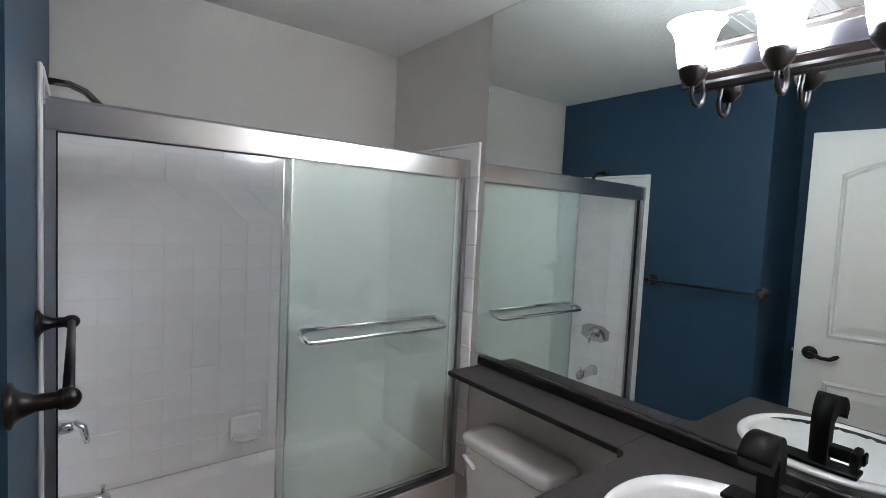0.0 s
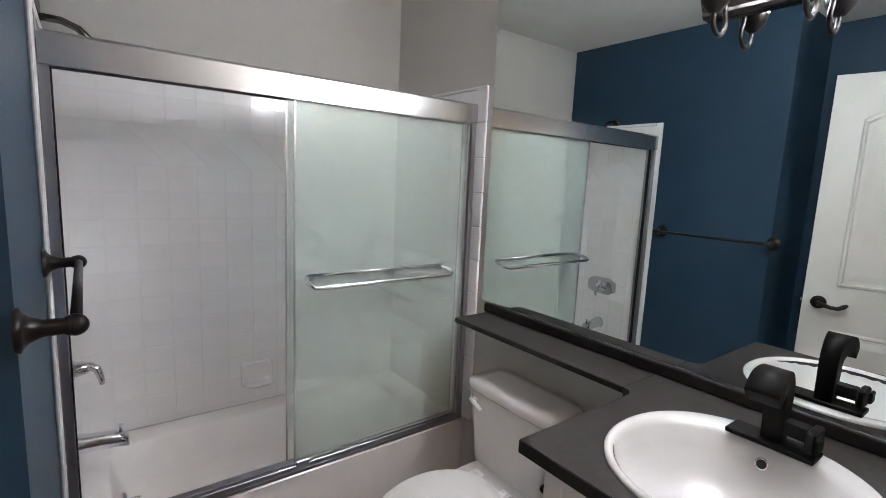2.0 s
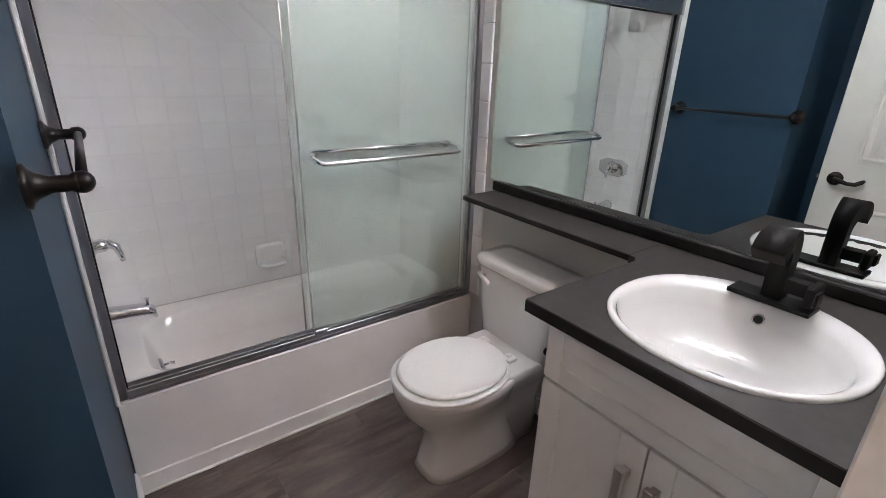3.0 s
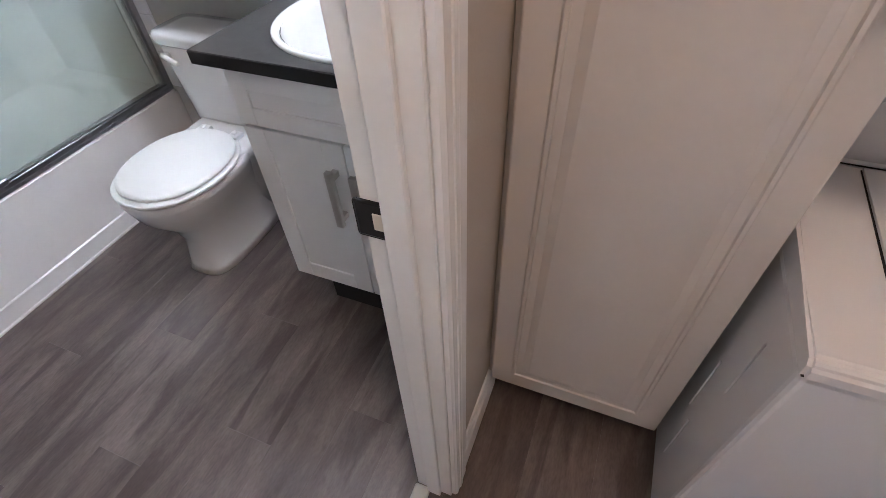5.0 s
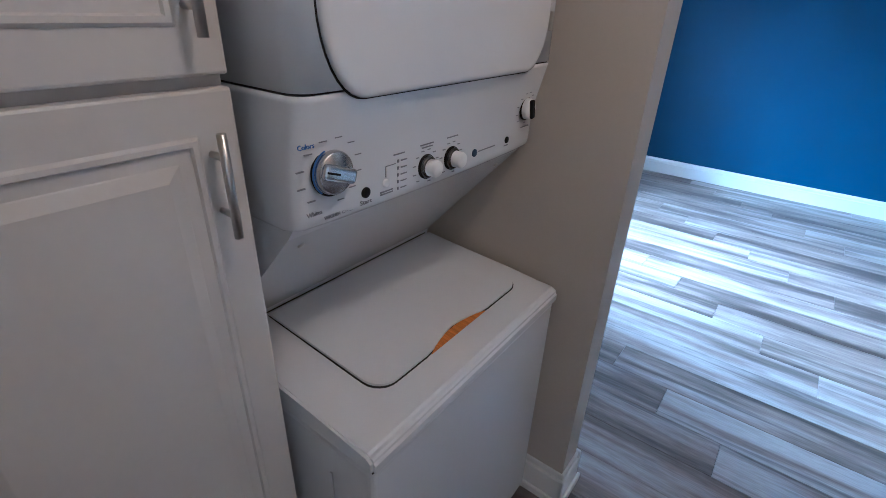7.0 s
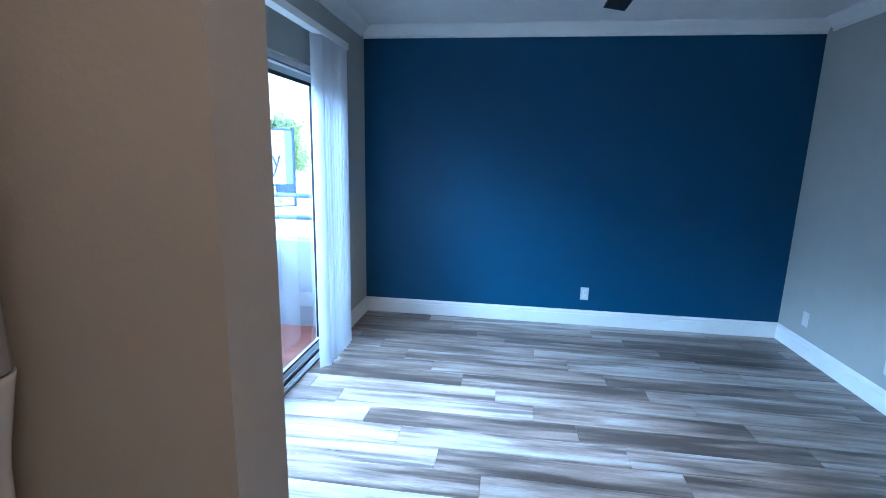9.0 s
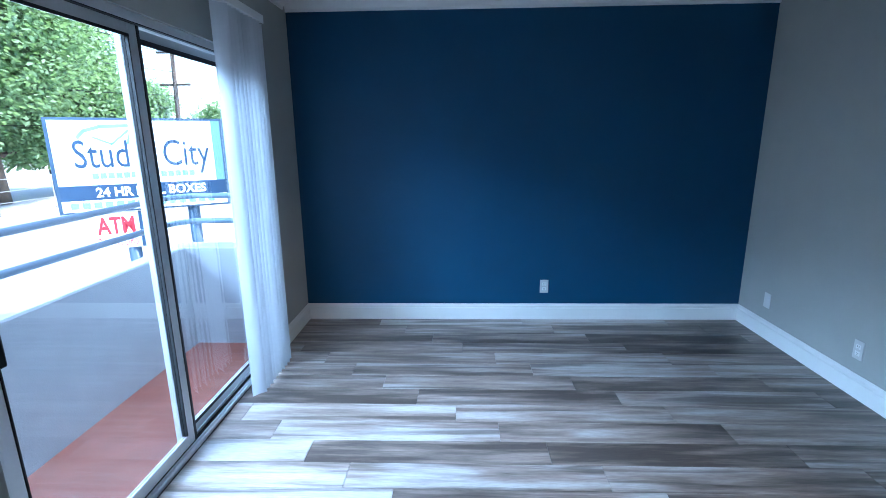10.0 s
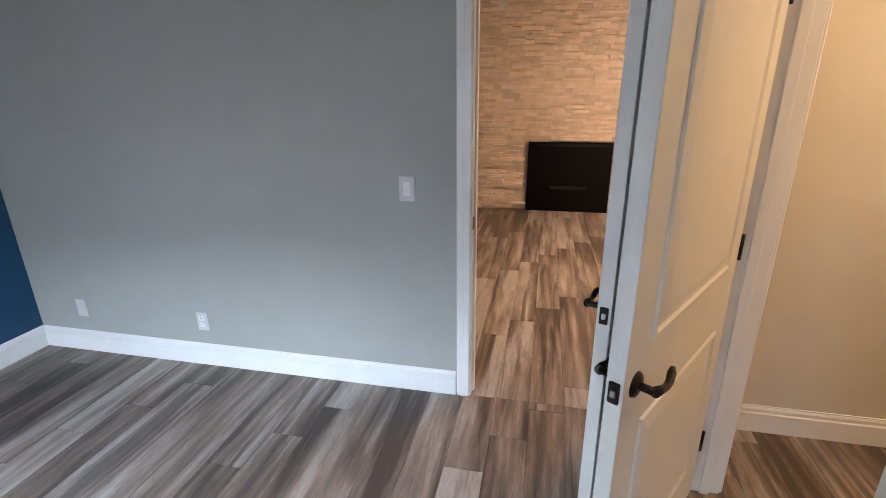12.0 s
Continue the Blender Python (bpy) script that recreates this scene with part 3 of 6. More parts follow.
# bathtub
tub = thing("bathtub", (0.72, 2.25, 0), "white enamelled alcove bathtub with a flat apron", "bathtub")
bm = bmesh.new()
x0, x1, y0, y1 = 0.014, XV - 0.004, TUB_Y, YB - 0.01
cx, cy = (x0 + x1) / 2, (y0 + y1) / 2
rings = [oval(cx, cy, z, a, b, 48, p) for z, a, b, p in ((TUB_Z - 0.03, (x1 - x0) / 2, (y1 - y0) / 2, 60), (TUB_Z - 0.008, (x1 - x0) / 2, (y1 - y0) / 2, 60), (TUB_Z, (x1 - x0) / 2 - 0.006, (y1 - y0) / 2 - 0.008, 60),
         (TUB_Z, 0.615, 0.235, 7), (TUB_Z - 0.012, 0.603, 0.222, 6), (0.22, 0.56, 0.20, 5), (0.09, 0.51, 0.17, 4.5), (0.07, 0.46, 0.12, 4))]
loft(bm, rings[:3], False, False)
loft(bm, rings[2:], False)
bm.faces.new([v for v in bm.verts][-48:])
part("basin", bm, TUBM, tub)
bm = bmesh.new()
box(bm, x0, TUB_Y + 0.001, 0.0, x1, TUB_Y + 0.05, TUB_Z - 0.012, 0.003, 2)
part("apron", bm, TUBM, tub)
pbox("apron_skirt", (x0, TUB_Y - 0.010, 0.0, x1, TUB_Y, 0.075), TUBM, tub, 0.004)
pbox("caulk_bead", (x0, TUB_Y - 0.020, 0.0, x1, TUB_Y - 0.0105, 0.012), WHITE, tub, 0.004)
bm = bmesh.new()
lathe(bm, [(0.0, 0.012), (0.030, 0.010), (0.036, 0.0)], (0.158, 2.24, 0.275), (1, 0, 0.15))
ov = part("overflow_plate", bm, CHROME, tub, "chrome overflow plate")
ptube("trip_lever", [(0.165, 2.24, 0.278), (0.190, 2.235, 0.286), (0.205, 2.232, 0.283)], [0.005, 0.005, 0.007], CHROME, ov)


# tiled surround, one object per tile
def tile_mesh(w, h, t=0.008, g=0.0005):
    bm = bmesh.new()
    box(bm, -w / 2 + g, 0, -h / 2 + g, w / 2 - g, t, h / 2 - g)
    top = [e for e in bm.edges if all(abs(v.co.y) < 1e-6 for v in e.verts)]
    bmesh.ops.bevel(bm, geom=top, offset=0.0035, segments=2, affect="EDGES")
    me = bpy.data.meshes.new("tile")
    bm.to_mesh(me)
    bm.free()
    me.materials.append(TILE)
    return me


PX, PZ, B0, B1 = 0.1077, 0.1060, 1.457, 1.611      # tile pitch, foot and top of the diagonal band
TF = YB - 0.0095                                   # face of the back tiles
TL, TR = 0.021, XV - 0.011                         # faces of the end tiles
TTOP = B1 + 2 * 0.1085
tile_full = tile_mesh(PX, PZ)
tile_top = tile_mesh(PX, 0.1085)
tilt = random.Random(12)


def place_tile(me, parent, x, y, z, rz):
    ob = new("tile", me)
    ob.parent = parent
    ob.location = Vector((x, y, z)) - base_of(parent)
    ob.rotation_euler = (radians(tilt.uniform(-0.35, 0.35)), 0, rz + radians(tilt.uniform(-0.35, 0.35)))


back = thing("tile_wall_back", (0.72, YB - 0.005, TUB_Z), "glazed white square tiles with a diagonal band behind the tub", "tile wall", kind="structure")
pbox("grout", (0.016, TF + 0.0018, TUB_Z, XV - 0.006, YB - 0.0005, TTOP), GROUT, back)
left = thing("tile_wall_plumbing", (0.013, 2.25, TUB_Z), "glazed white square tiles on the plumbing end of the tub", "tile wall", kind="structure")
pbox("grout", (0.0105, 1.95, TUB_Z, TL - 0.0018, TF + 0.002, TTOP), GROUT, left)
right = thing("tile_wall_far_end", (XV - 0.003, 2.25, TUB_Z), "glazed white square tiles on the far end of the tub", "tile wall", kind="structure")
pbox("grout", (TR + 0.0018, 1.95, TUB_Z, XV - 0.0005, TF + 0.002, TTOP), GROUT, right)
rows_z = [(B0 - (k + 0.5) * PZ, tile_full) for k in range(10)] + [(B1 + (k + 0.5) * 0.1085, tile_top) for k in range(2)]
for z, me in rows_z:
    for c in range(14):
        place_tile(me, back, 0.0446 + (c - 0.5) * PX, TF, z, 0)
    for c in range(6):
        place_tile(me, left, TL, TF - (c + 0.5) * PX, z, radians(90))
        place_tile(me, right, TR, TF - (c + 0.5) * PX, z, radians(-90))
# diagonal band: leaning pieces, mirrored about the middle
LEAN, PITCH, MID = 0.155, 0.153, 0.90


def clip_poly(poly, limit, sign):
    """Keep the part of an outline where sign * u <= sign * limit."""
    out = []
    for (u0, v0), (u1, v1) in zip(poly, poly[1:] + poly[:1]):
        in0, in1 = sign * u0 <= sign * limit, sign * u1 <= sign * limit
        if in0:
            out.append((u0, v0))
        if in0 != in1:
            f = (limit - u0) / (u1 - u0)
            out.append((limit, v0 + (v1 - v0) * f))
    return out


def lean_tile(parent, u0, u1, sgn, wall):
    bm = bmesh.new()
    g = 0.0016
    q = [(u0 + g, B1 - g), (u1 - g, B1 - g), (u1 - g + sgn * LEAN, B0 + g), (u0 + g + sgn * LEAN, B0 + g)]
    q = clip_poly(q, 0.016 if wall == "back" else 1.96, -1)
    q = clip_poly(q, XV - 0.006 if wall == "back" else TF, 1) if len(q) > 2 else q
    if wall == "back":
        q = clip_poly(q, MID - sgn * g, sgn) if len(q) > 2 else q
    if len(q) < 3:
        return
    axis, front, rear = {"back": ("y", TF, TF + 0.008), "left": ("x", TL, TL - 0.008), "right": ("x", TR, TR + 0.008)}[wall]
    prism(bm, q, axis, front, rear)
    i = 1 if axis == "y" else 0
    bmesh.ops.bevel(bm, geom=[e for e in bm.edges if all(abs(v.co[i] - front) < 1e-5 for v in e.verts)], offset=0.0035, segments=2, affect="EDGES")
    part("tile", bm, TILE, parent)


for k in range(-1, 5):
    lean_tile(back, 0.065 + k * PITCH, 0.065 + (k + 1) * PITCH, 1, "back")
for k in range(0, 4):
    lean_tile(back, 2 * MID - 0.83 + k * PITCH, 2 * MID - 0.83 + (k + 1) * PITCH, -1, "back")
bm = bmesh.new()
prism(bm, [(0.832, B1 - 0.0011), (2 * MID - 0.832, B1 - 0.0011), (MID, B1 - 0.067)], "y", TF, TF + 0.008)
bmesh.ops.bevel(bm, geom=[e for e in bm.edges if all(v.co.y < TF + 0.0005 for v in e.verts)], offset=0.0035, segments=2, affect="EDGES")
part("tile", bm, TILE, back)
for k in range(5):
    lean_tile(left, 1.96 + k * PITCH, 1.96 + (k + 1) * PITCH, -1, "left")
    lean_tile(right, 1.96 + k * PITCH, 1.96 + (k + 1) * PITCH, -1, "right")
# bullnose trims that end the tiles at the room side
trim_l = thing("tile_trim_blue_side", (0.016, 1.94, 0.0), "white caulked edge trim between tiles and blue wall", "trim", kind="structure")
pbox("edge_trim", (0.0102, 1.908, TUB_Z - 0.002, 0.022, 1.949, 1.845), PLASW, trim_l, 0.004)
pbox("top_trim", (0.0102, 1.949, TTOP + 0.0005, 0.024, TF, 1.845), PLASW, trim_l, 0.003)
trim_r = thing("tile_trim_toilet_side", (XV - 0.01, 1.90, 0.0), "column of narrow glazed edge tiles beside the mirror", "trim", kind="structure")
for k in range(10):
    z = 0.385 + k * 0.1455
    pbox("edge_tile", (XV - 0.012, 1.878, z + 0.001, XV - 0.0005, 1.949, z + 0.1445), TILE, trim_r, 0.003)
pbox("top_trim", (XV - 0.014, 1.878, TTOP + 0.0015, XV - 0.0005, TF, TTOP + 0.013), TILE, trim_r, 0.003)

# soap dish
bm = bmesh.new()
SDX, SDZ = 0.706, 0.515
soap = thing("soap_dish", (SDX, TF, SDZ), "white ceramic soap dish set in the tile wall", "soap dish")


def dish_ring(d, a, b, p):
    return [Vector((SDX + q.x, TF - d, SDZ + q.y)) for q in oval(0, 0, 0, a, b, 24, p)]


loft(bm, [dish_ring(0.001, 0.072, 0.060, 7), dish_ring(0.010, 0.068, 0.056, 6), dish_ring(0.010, 0.056, 0.044, 5), dish_ring(0.004, 0.050, 0.038, 5)])
part("frame", bm, TILE, soap)
bm = bmesh.new()
SDY = TF - 0.038
loft(bm, [oval(SDX, SDY + 0.005, SDZ - 0.048, 0.050, 0.030, 24, 3), oval(SDX, SDY, SDZ - 0.034, 0.064, 0.042, 24, 3), oval(SDX, SDY, SDZ - 0.024, 0.060, 0.038, 24, 3), oval(SDX, SDY + 0.005, SDZ - 0.036, 0.048, 0.028, 24, 3)])
part("tray", bm, TILE, soap)

# plumbing: valve, spout, shower arm
valve = thing("shower_valve", (0.035, 2.215, 0.800), "chrome tub valve with a faceted plate and lever", "faucet")
bm = bmesh.new()
prism(bm, [(2.215 + sx * w, 0.800 + sz * h) for sx, sz, w, h in ((-1, -1, 0.055, 0.055), (1, -1, 0.055, 0.055), (1, -1, 0.105, 0.03), (1, 1, 0.105, 0.03), (1, 1, 0.055, 0.055), (-1, 1, 0.055, 0.055), (-1, 1, 0.105, 0.03), (-1, -1, 0.105, 0.03))], "x", 0.021, 0.029)
part("plate", bm, CHROME, valve)
bm = bmesh.new()
lathe(bm, [(0.040, 0.0), (0.036, 0.014), (0.024, 0.02), (0.021, 0.045), (0.016, 0.055), (0.0, 0.057)], (0.028, 2.215, 0.800), (1, 0, 0))
part("stem", bm, CHROME, valve)
ptube("lever", [(0.065, 2.215, 0.800), (0.085, 2.21, 0.805), (0.105, 2.205, 0.793), (0.112, 2.20, 0.767), (0.116, 2.196, 0.743)], [0.014, 0.015, 0.013, 0.010, 0.007], CHROME, valve)
spout = thing("tub_spout", (0.05, 2.215, 0.545), "chrome tub spout with a diverter pull", "faucet")
bm = bmesh.new()
rings = []
for x, z, a, b in ((0.021, 0.545, 0.034, 0.034), (0.04, 0.545, 0.030, 0.030), (0.10, 0.540, 0.026, 0.027), (0.15, 0.535, 0.026, 0.026), (0.175, 0.525, 0.024, 0.022), (0.180, 0.520, 0.018, 0.016)):
    rings.append([Vector((x, 2.215 + q.x, z + q.y)) for q in oval(0, 0, 0, a, b, 20, 2.6)])
loft(bm, rings)
part("body", bm, CHROME, spout)
ptube("diverter_pull", [(0.158, 2.215, 0.555), (0.158, 2.215, 0.576), (0.158, 2.215, 0.582)], [0.005, 0.005, 0.009], CHROME, spout)
arm = thing("shower_fixture", (0.02, 2.232, 1.862), "nickel shower arm with a small shower head", "shower head")
bm = bmesh.new()
lathe(bm, [(0.030, 0.0), (0.026, 0.008), (0.010, 0.012)], (0.011, 2.232, 1.862), (1, 0, 0))
part("flange", bm, DNICKEL, arm)
ptube("pipe", [(0.02, 2.232, 1.862), (0.07, 2.232, 1.862), (0.11, 2.232, 1.847), (0.15, 2.232, 1.807)], 0.0105, DNICKEL, arm)
bm = bmesh.new()
lathe(bm, [(0.012, -0.02), (0.016, 0.0), (0.022, 0.02), (0.034, 0.045), (0.036, 0.058), (0.0, 0.058)], (0.155, 2.232, 1.800), (0.72, 0, -0.7))
part("head", bm, DNICKEL, arm)

# framed sliding shower door
sd = thing("shower_door", (0.775, 1.95, TUB_Z), "aluminium framed sliding shower door with both glass panels pushed aside", "shower door")
HZ0, HZ1 = 1.686, 1.768
bm = bmesh.new()
prism(bm, [(1.925, HZ0), (1.925, HZ1 - 0.008), (1.931, HZ1), (1.984, HZ1), (1.990, HZ1 - 0.008), (1.990, HZ0), (1.984, HZ0), (1.984, HZ1 - 0.012), (1.931, HZ1 - 0.012), (1.931, HZ0)], "x", 0.026, XV - 0.016)
part("header", bm, ALU, sd, "brushed aluminium header")
for xa, xb in ((0.023, 0.046), (XV - 0.036, XV - 0.013)):
    bm = bmesh.new()
    box(bm, xa, 1.932, TUB_Z + 0.001, xb, 1.983, HZ0 + 0.06, 0.002)
    j = part("wall_channel", bm, ALUD, sd)
    pbox("gasket", (xb if xa < 1 else xa - 0.004, 1.950, TUB_Z + 0.03, xb + 0.004 if xa < 1 else xa, 1.965, HZ0), DARK, j)
pbox("bottom_track", (0.046, 1.928, TUB_Z + 0.001, XV - 0.036, 1.987, TUB_Z + 0.016), ALUD, sd, 0.002)
pbox("track_lip", (0.046, 1.926, TUB_Z + 0.0165, XV - 0.036, 1.932, TUB_Z + 0.034), ALUD, sd, 0.001)
pbox("track_rib", (0.046, 1.955, TUB_Z + 0.0165, XV - 0.036, 1.959, TUB_Z + 0.028), ALUD, sd)
pbox("track_lip", (0.046, 1.982, TUB_Z + 0.0165, XV - 0.036, 1.987, TUB_Z + 0.030), ALUD, sd)
pbox("guide", (0.66, 1.922, TUB_Z + 0.03, 0.71, 1.932, TUB_Z + 0.05), ALUD, sd, 0.003, "small door guide clip")
for yy, xa, xb in ((1.944, 0.662, 1.398), (1.970, 0.642, 1.380)):
    g = pbox("glass_panel", (xa, yy - 0.0025, TUB_Z + 0.036, xb, yy + 0.0025, HZ0 + 0.03), SHGLASS, sd, 0.0, "greenish obscure glass panel")
    g.visible_shadow = False
    pbox("edge_strip", (xa - 0.004, yy - 0.004, TUB_Z + 0.036, xa, yy + 0.004, HZ0 + 0.02), ALU, g)
    pbox("edge_strip", (xb, yy - 0.004, TUB_Z + 0.036, xb + 0.004, yy + 0.004, HZ0 + 0.02), ALU, g)
# long towel bar with a loop on the glass, inside and outside bars
bm = bmesh.new()
BX0, BX1, BZ = 0.688, 1.290, 1.082
loop = [(BX0 + 0.02, 1.942, BZ + 0.012), (BX0 + 0.005, 1.925, BZ + 0.010), (BX0, 1.895, BZ + 0.004), (BX0 + 0.006, 1.868, BZ - 0.004), (BX0 + 0.016, 1.859, BZ - 0.007), (BX0 + 0.03, 1.856, BZ - 0.008), (BX1 - 0.03, 1.856, BZ - 0.008), (BX1 - 0.016, 1.859, BZ - 0.007), (BX1 - 0.006, 1.868, BZ - 0.004), (BX1, 1.895, BZ + 0.004), (BX1 - 0.005, 1.925, BZ + 0.010), (BX1 - 0.02, 1.942, BZ + 0.012)]
tube(bm, loop, 0.0085)
tb = part("towel_bar", bm, CHROME, sd, "chrome towel bar on the glass")
ptube("rear_bar", [(BX0 + 0.012, 1.932, BZ + 0.020), (BX1 - 0.012, 1.932, BZ + 0.020)], 0.0065, CHROME, tb)
for xx in (BX0 + 0.02, BX1 - 0.02):
    bm = bmesh.new()
    lathe(bm, [(0.013, 0.0), (0.013, 0.008), (0.0, 0.010)], (xx, 1.941, BZ + 0.012), (0, -1, 0), 16)
    part("mount", bm, CHROME, tb)

# towel bar on the blue wall
tw = thing("towel_bar", (0.01, 1.56, 1.205), "oil-rubbed bronze towel bar on the slate blue wall", "towel bar")
for yy in (1.265, 1.853):
    bm = bmesh.new()
    lathe(bm, [(0.034, 0.0), (0.034, 0.006), (0.026, 0.010), (0.020, 0.016), (0.013, 0.032), (0.0125, 0.055), (0.016, 0.060), (0.016, 0.066), (0.0, 0.068)], (0.0105, yy, 1.207), (1, 0, 0))
    post = part("post", bm, BRONZE, tw)
    bm = bmesh.new()
    bmesh.ops.create_uvsphere(bm, u_segments=16, v_segments=10, radius=0.017, matrix=Matrix.Translation((0.080, yy, 1.207)))
    for f in bm.faces:
        f.smooth = True
    part("knob", bm, BRONZE, post)
ptube("bar", [(0.080, 1.265, 1.207), (0.080, 1.853, 1.207)], 0.0085, BRONZE, tw)

# vanity mirror
mir = thing("vanity_mirror", (XV - 0.005, 1.13, 1.05), "large frameless wall mirror above the vanity", "mirror")
pbox("mirror_glass", (XV - 0.0065, 0.42, 0.952, XV - 0.0015, 1.845, CT - 0.006), MIRROR, mir)
pbox("clip", (XV - 0.011, 1.838, 2.036, XV - 0.0005, 1.851, 2.060), CHROME, mir, 0.001)

# vanity lamp bar: three bell shades
LX, LZ = XV - 0.116, 1.885      # shade axis off the wall, cup height
vl = thing("vanity_light", (XV - 0.02, 0.77, 1.95), "dark bronze vanity light bar with lit bell glass shades", "wall lamp")
bm = bmesh.new()
prism(bm, [(XV - 0.008 - u, 1.893 + v) for u, v in ((0, 0), (0.02, 0), (0.026, 0.007), (0.026, 0.015), (0.036, 0.03), (0.036, 0.085), (0.026, 0.10), (0.026, 0.108), (0.02, 0.115), (0, 0.115))], "y", 0.44, 1.03)
bar = part("back_bar", bm, BRONZE, vl, "dark bronze stepped bar")
pbox("bar_face", (XV - 0.048, 0.47, 1.925, XV - 0.0435, 1.00, 1.977), BARFACE, bar, 0.002, "polished metal face")
for yy in (0.962, 0.776, 0.590):
    bm = bmesh.new()
    tube(bm, [(XV - 0.043, yy, LZ + 0.045), (LX + 0.052, yy, LZ + 0.035)] + arc((LX + 0.032, yy, LZ - 0.022), 0.032, 40, -180, 12) + [(LX, yy, LZ + 0.003)], 0.006, 10)
    part("arm", bm, BRONZE, vl)
    bm = bmesh.new()
    lathe(bm, [(0.0, -0.012), (0.012, -0.010), (0.020, 0.0), (0.030, 0.012), (0.034, 0.03), (0.034, 0.036), (0.0, 0.036)], (LX, yy, LZ))
    part("cup", bm, BRONZE, vl)
    bm = bmesh.new()
    lathe(bm, [(0.030, 0.0), (0.036, 0.01), (0.041, 0.036), (0.045, 0.070), (0.053, 0.096), (0.064, 0.112), (0.068, 0.116), (0.065, 0.115), (0.051, 0.094), (0.043, 0.07), (0.039, 0.036), (0.033, 0.01)], (LX, yy, LZ + 0.031))
    part("shade", bm, SHADE, vl, "lit frosted glass bell shade")

# exhaust grille on the ceiling
ve = thing("ceiling_vent", (0.655, 1.08, CT), "white square exhaust vent cover on the bathroom ceiling", "vent")
pbox("cover", (0.49, 0.915, CT - 0.018, 0.82, 1.245, CT - 0.0005), PLASW, ve, 0.006, "", 2)
for k in range(9):
    pbox("slat", (0.52, 0.94 + k * 0.032, CT - 0.023, 0.79, 0.94 + k * 0.032 + 0.014, CT - 0.0185), PLASW, ve, 0.001)

# toilet
to = thing("toilet", (1.2, 1.47, 0), "white two-piece toilet with the lid closed", "toilet")
TY = 1.462
bm = bmesh.new()
R = []
for z, cx_, a, b, p in ((0.0, 1.06, 0.215, 0.105, 3.5), (0.03, 1.06, 0.205, 0.098, 3.2), (0.14, 1.06, 0.185, 0.092, 2.8), (0.22, 1.04, 0.20, 0.105, 2.5), (0.30, 1.00, 0.225, 0.145, 2.3), (0.36, 0.995, 0.240, 0.172, 2.2), (0.385, 0.995, 0.242, 0.178, 2.2), (0.395, 0.995, 0.236, 0.172, 2.2)):
    R.append(oval(cx_, TY, z, a, b, 40, p))
loft(bm, R)
part("bowl", bm, PORC, to)
bm = bmesh.new()
loft(bm, [oval(1.215, TY, z, a, b, 32, 5) for z, a, b in ((0.0, 0.16, 0.075), (0.20, 0.15, 0.085), (0.30, 0.17, 0.115), (0.37, 0.19, 0.155), (0.397, 0.188, 0.153), (0.4025, 0.180, 0.145))])
part("rear_deck", bm, PORC, to)
bm = bmesh.new()
loft(bm, [oval(0.965, TY, z, a, b, 40, 2.15) for z, a, b in ((0.3955, 0.205, 0.170), (0.399, 0.213, 0.180), (0.406, 0.215, 0.182), (0.410, 0.210, 0.177))])
part("seat", bm, PLASW, to)
bm = bmesh.new()
loft(bm, [oval(0.970, TY, z, a, b, 40, 2.15) for z, a, b in ((0.4115, 0.192, 0.160), (0.415, 0.200, 0.168), (0.424, 0.198, 0.166), (0.429, 0.186, 0.154), (0.431, 0.10, 0.08))])
part("lid", bm, PLASW, to)
for s in (-1, 1):
    bm = bmesh.new()
    box(bm, 1.15, TY + s * 0.07 - 0.022, 0.403, 1.195, TY + s * 0.07 + 0.022, 0.418, 0.005, 2)
    hb = part("hinge_block", bm, PLASW, to)
    pbox("bolt_cap", (1.162, TY + s * 0.07 - 0.010, 0.4185, 1.184, TY + s * 0.07 + 0.010, 0.426), PLASW, hb, 0.004)
bm = bmesh.new()
loft(bm, [oval(1.325, TY + 0.012, z, a, b, 40, p) for z, a, b, p in ((0.37, 0.074, 0.160, 6), (0.385, 0.080, 0.172, 7), (0.55, 0.084, 0.188, 8), (0.672, 0.087, 0.196, 8))])
part("tank", bm, PORC, to)
bm = bmesh.new()
loft(bm, [oval(1.324, TY + 0.012, z, a, b, 40, p) for z, a, b, p in ((0.672, 0.089, 0.202, 8), (0.680, 0.095, 0.210, 8), (0.702, 0.096, 0.211, 8), (0.716, 0.088, 0.203, 7), (0.719, 0.05, 0.16, 6))])
part("tank_lid", bm, PORC, to)
bm = bmesh.new()
tube(bm, [(1.242, TY + 0.167, 0.640), (1.222, TY + 0.167, 0.640)], 0.012)
tube(bm, [(1.223, TY + 0.177, 0.642), (1.218, TY + 0.152, 0.638), (1.216, TY + 0.112, 0.626)], [0.010, 0.010, 0.008])
part("flush_lever", bm, PORC, to)
bm = bmesh.new()
lathe(bm, [(0.014, 0.0), (0.014, 0.012), (0.0, 0.014)], (1.25, TY - 0.172, 0.47), (-0.3, -1, 0), 16)
part("bolt_cap", bm, BLACK, to, "black rubber bolt cap")

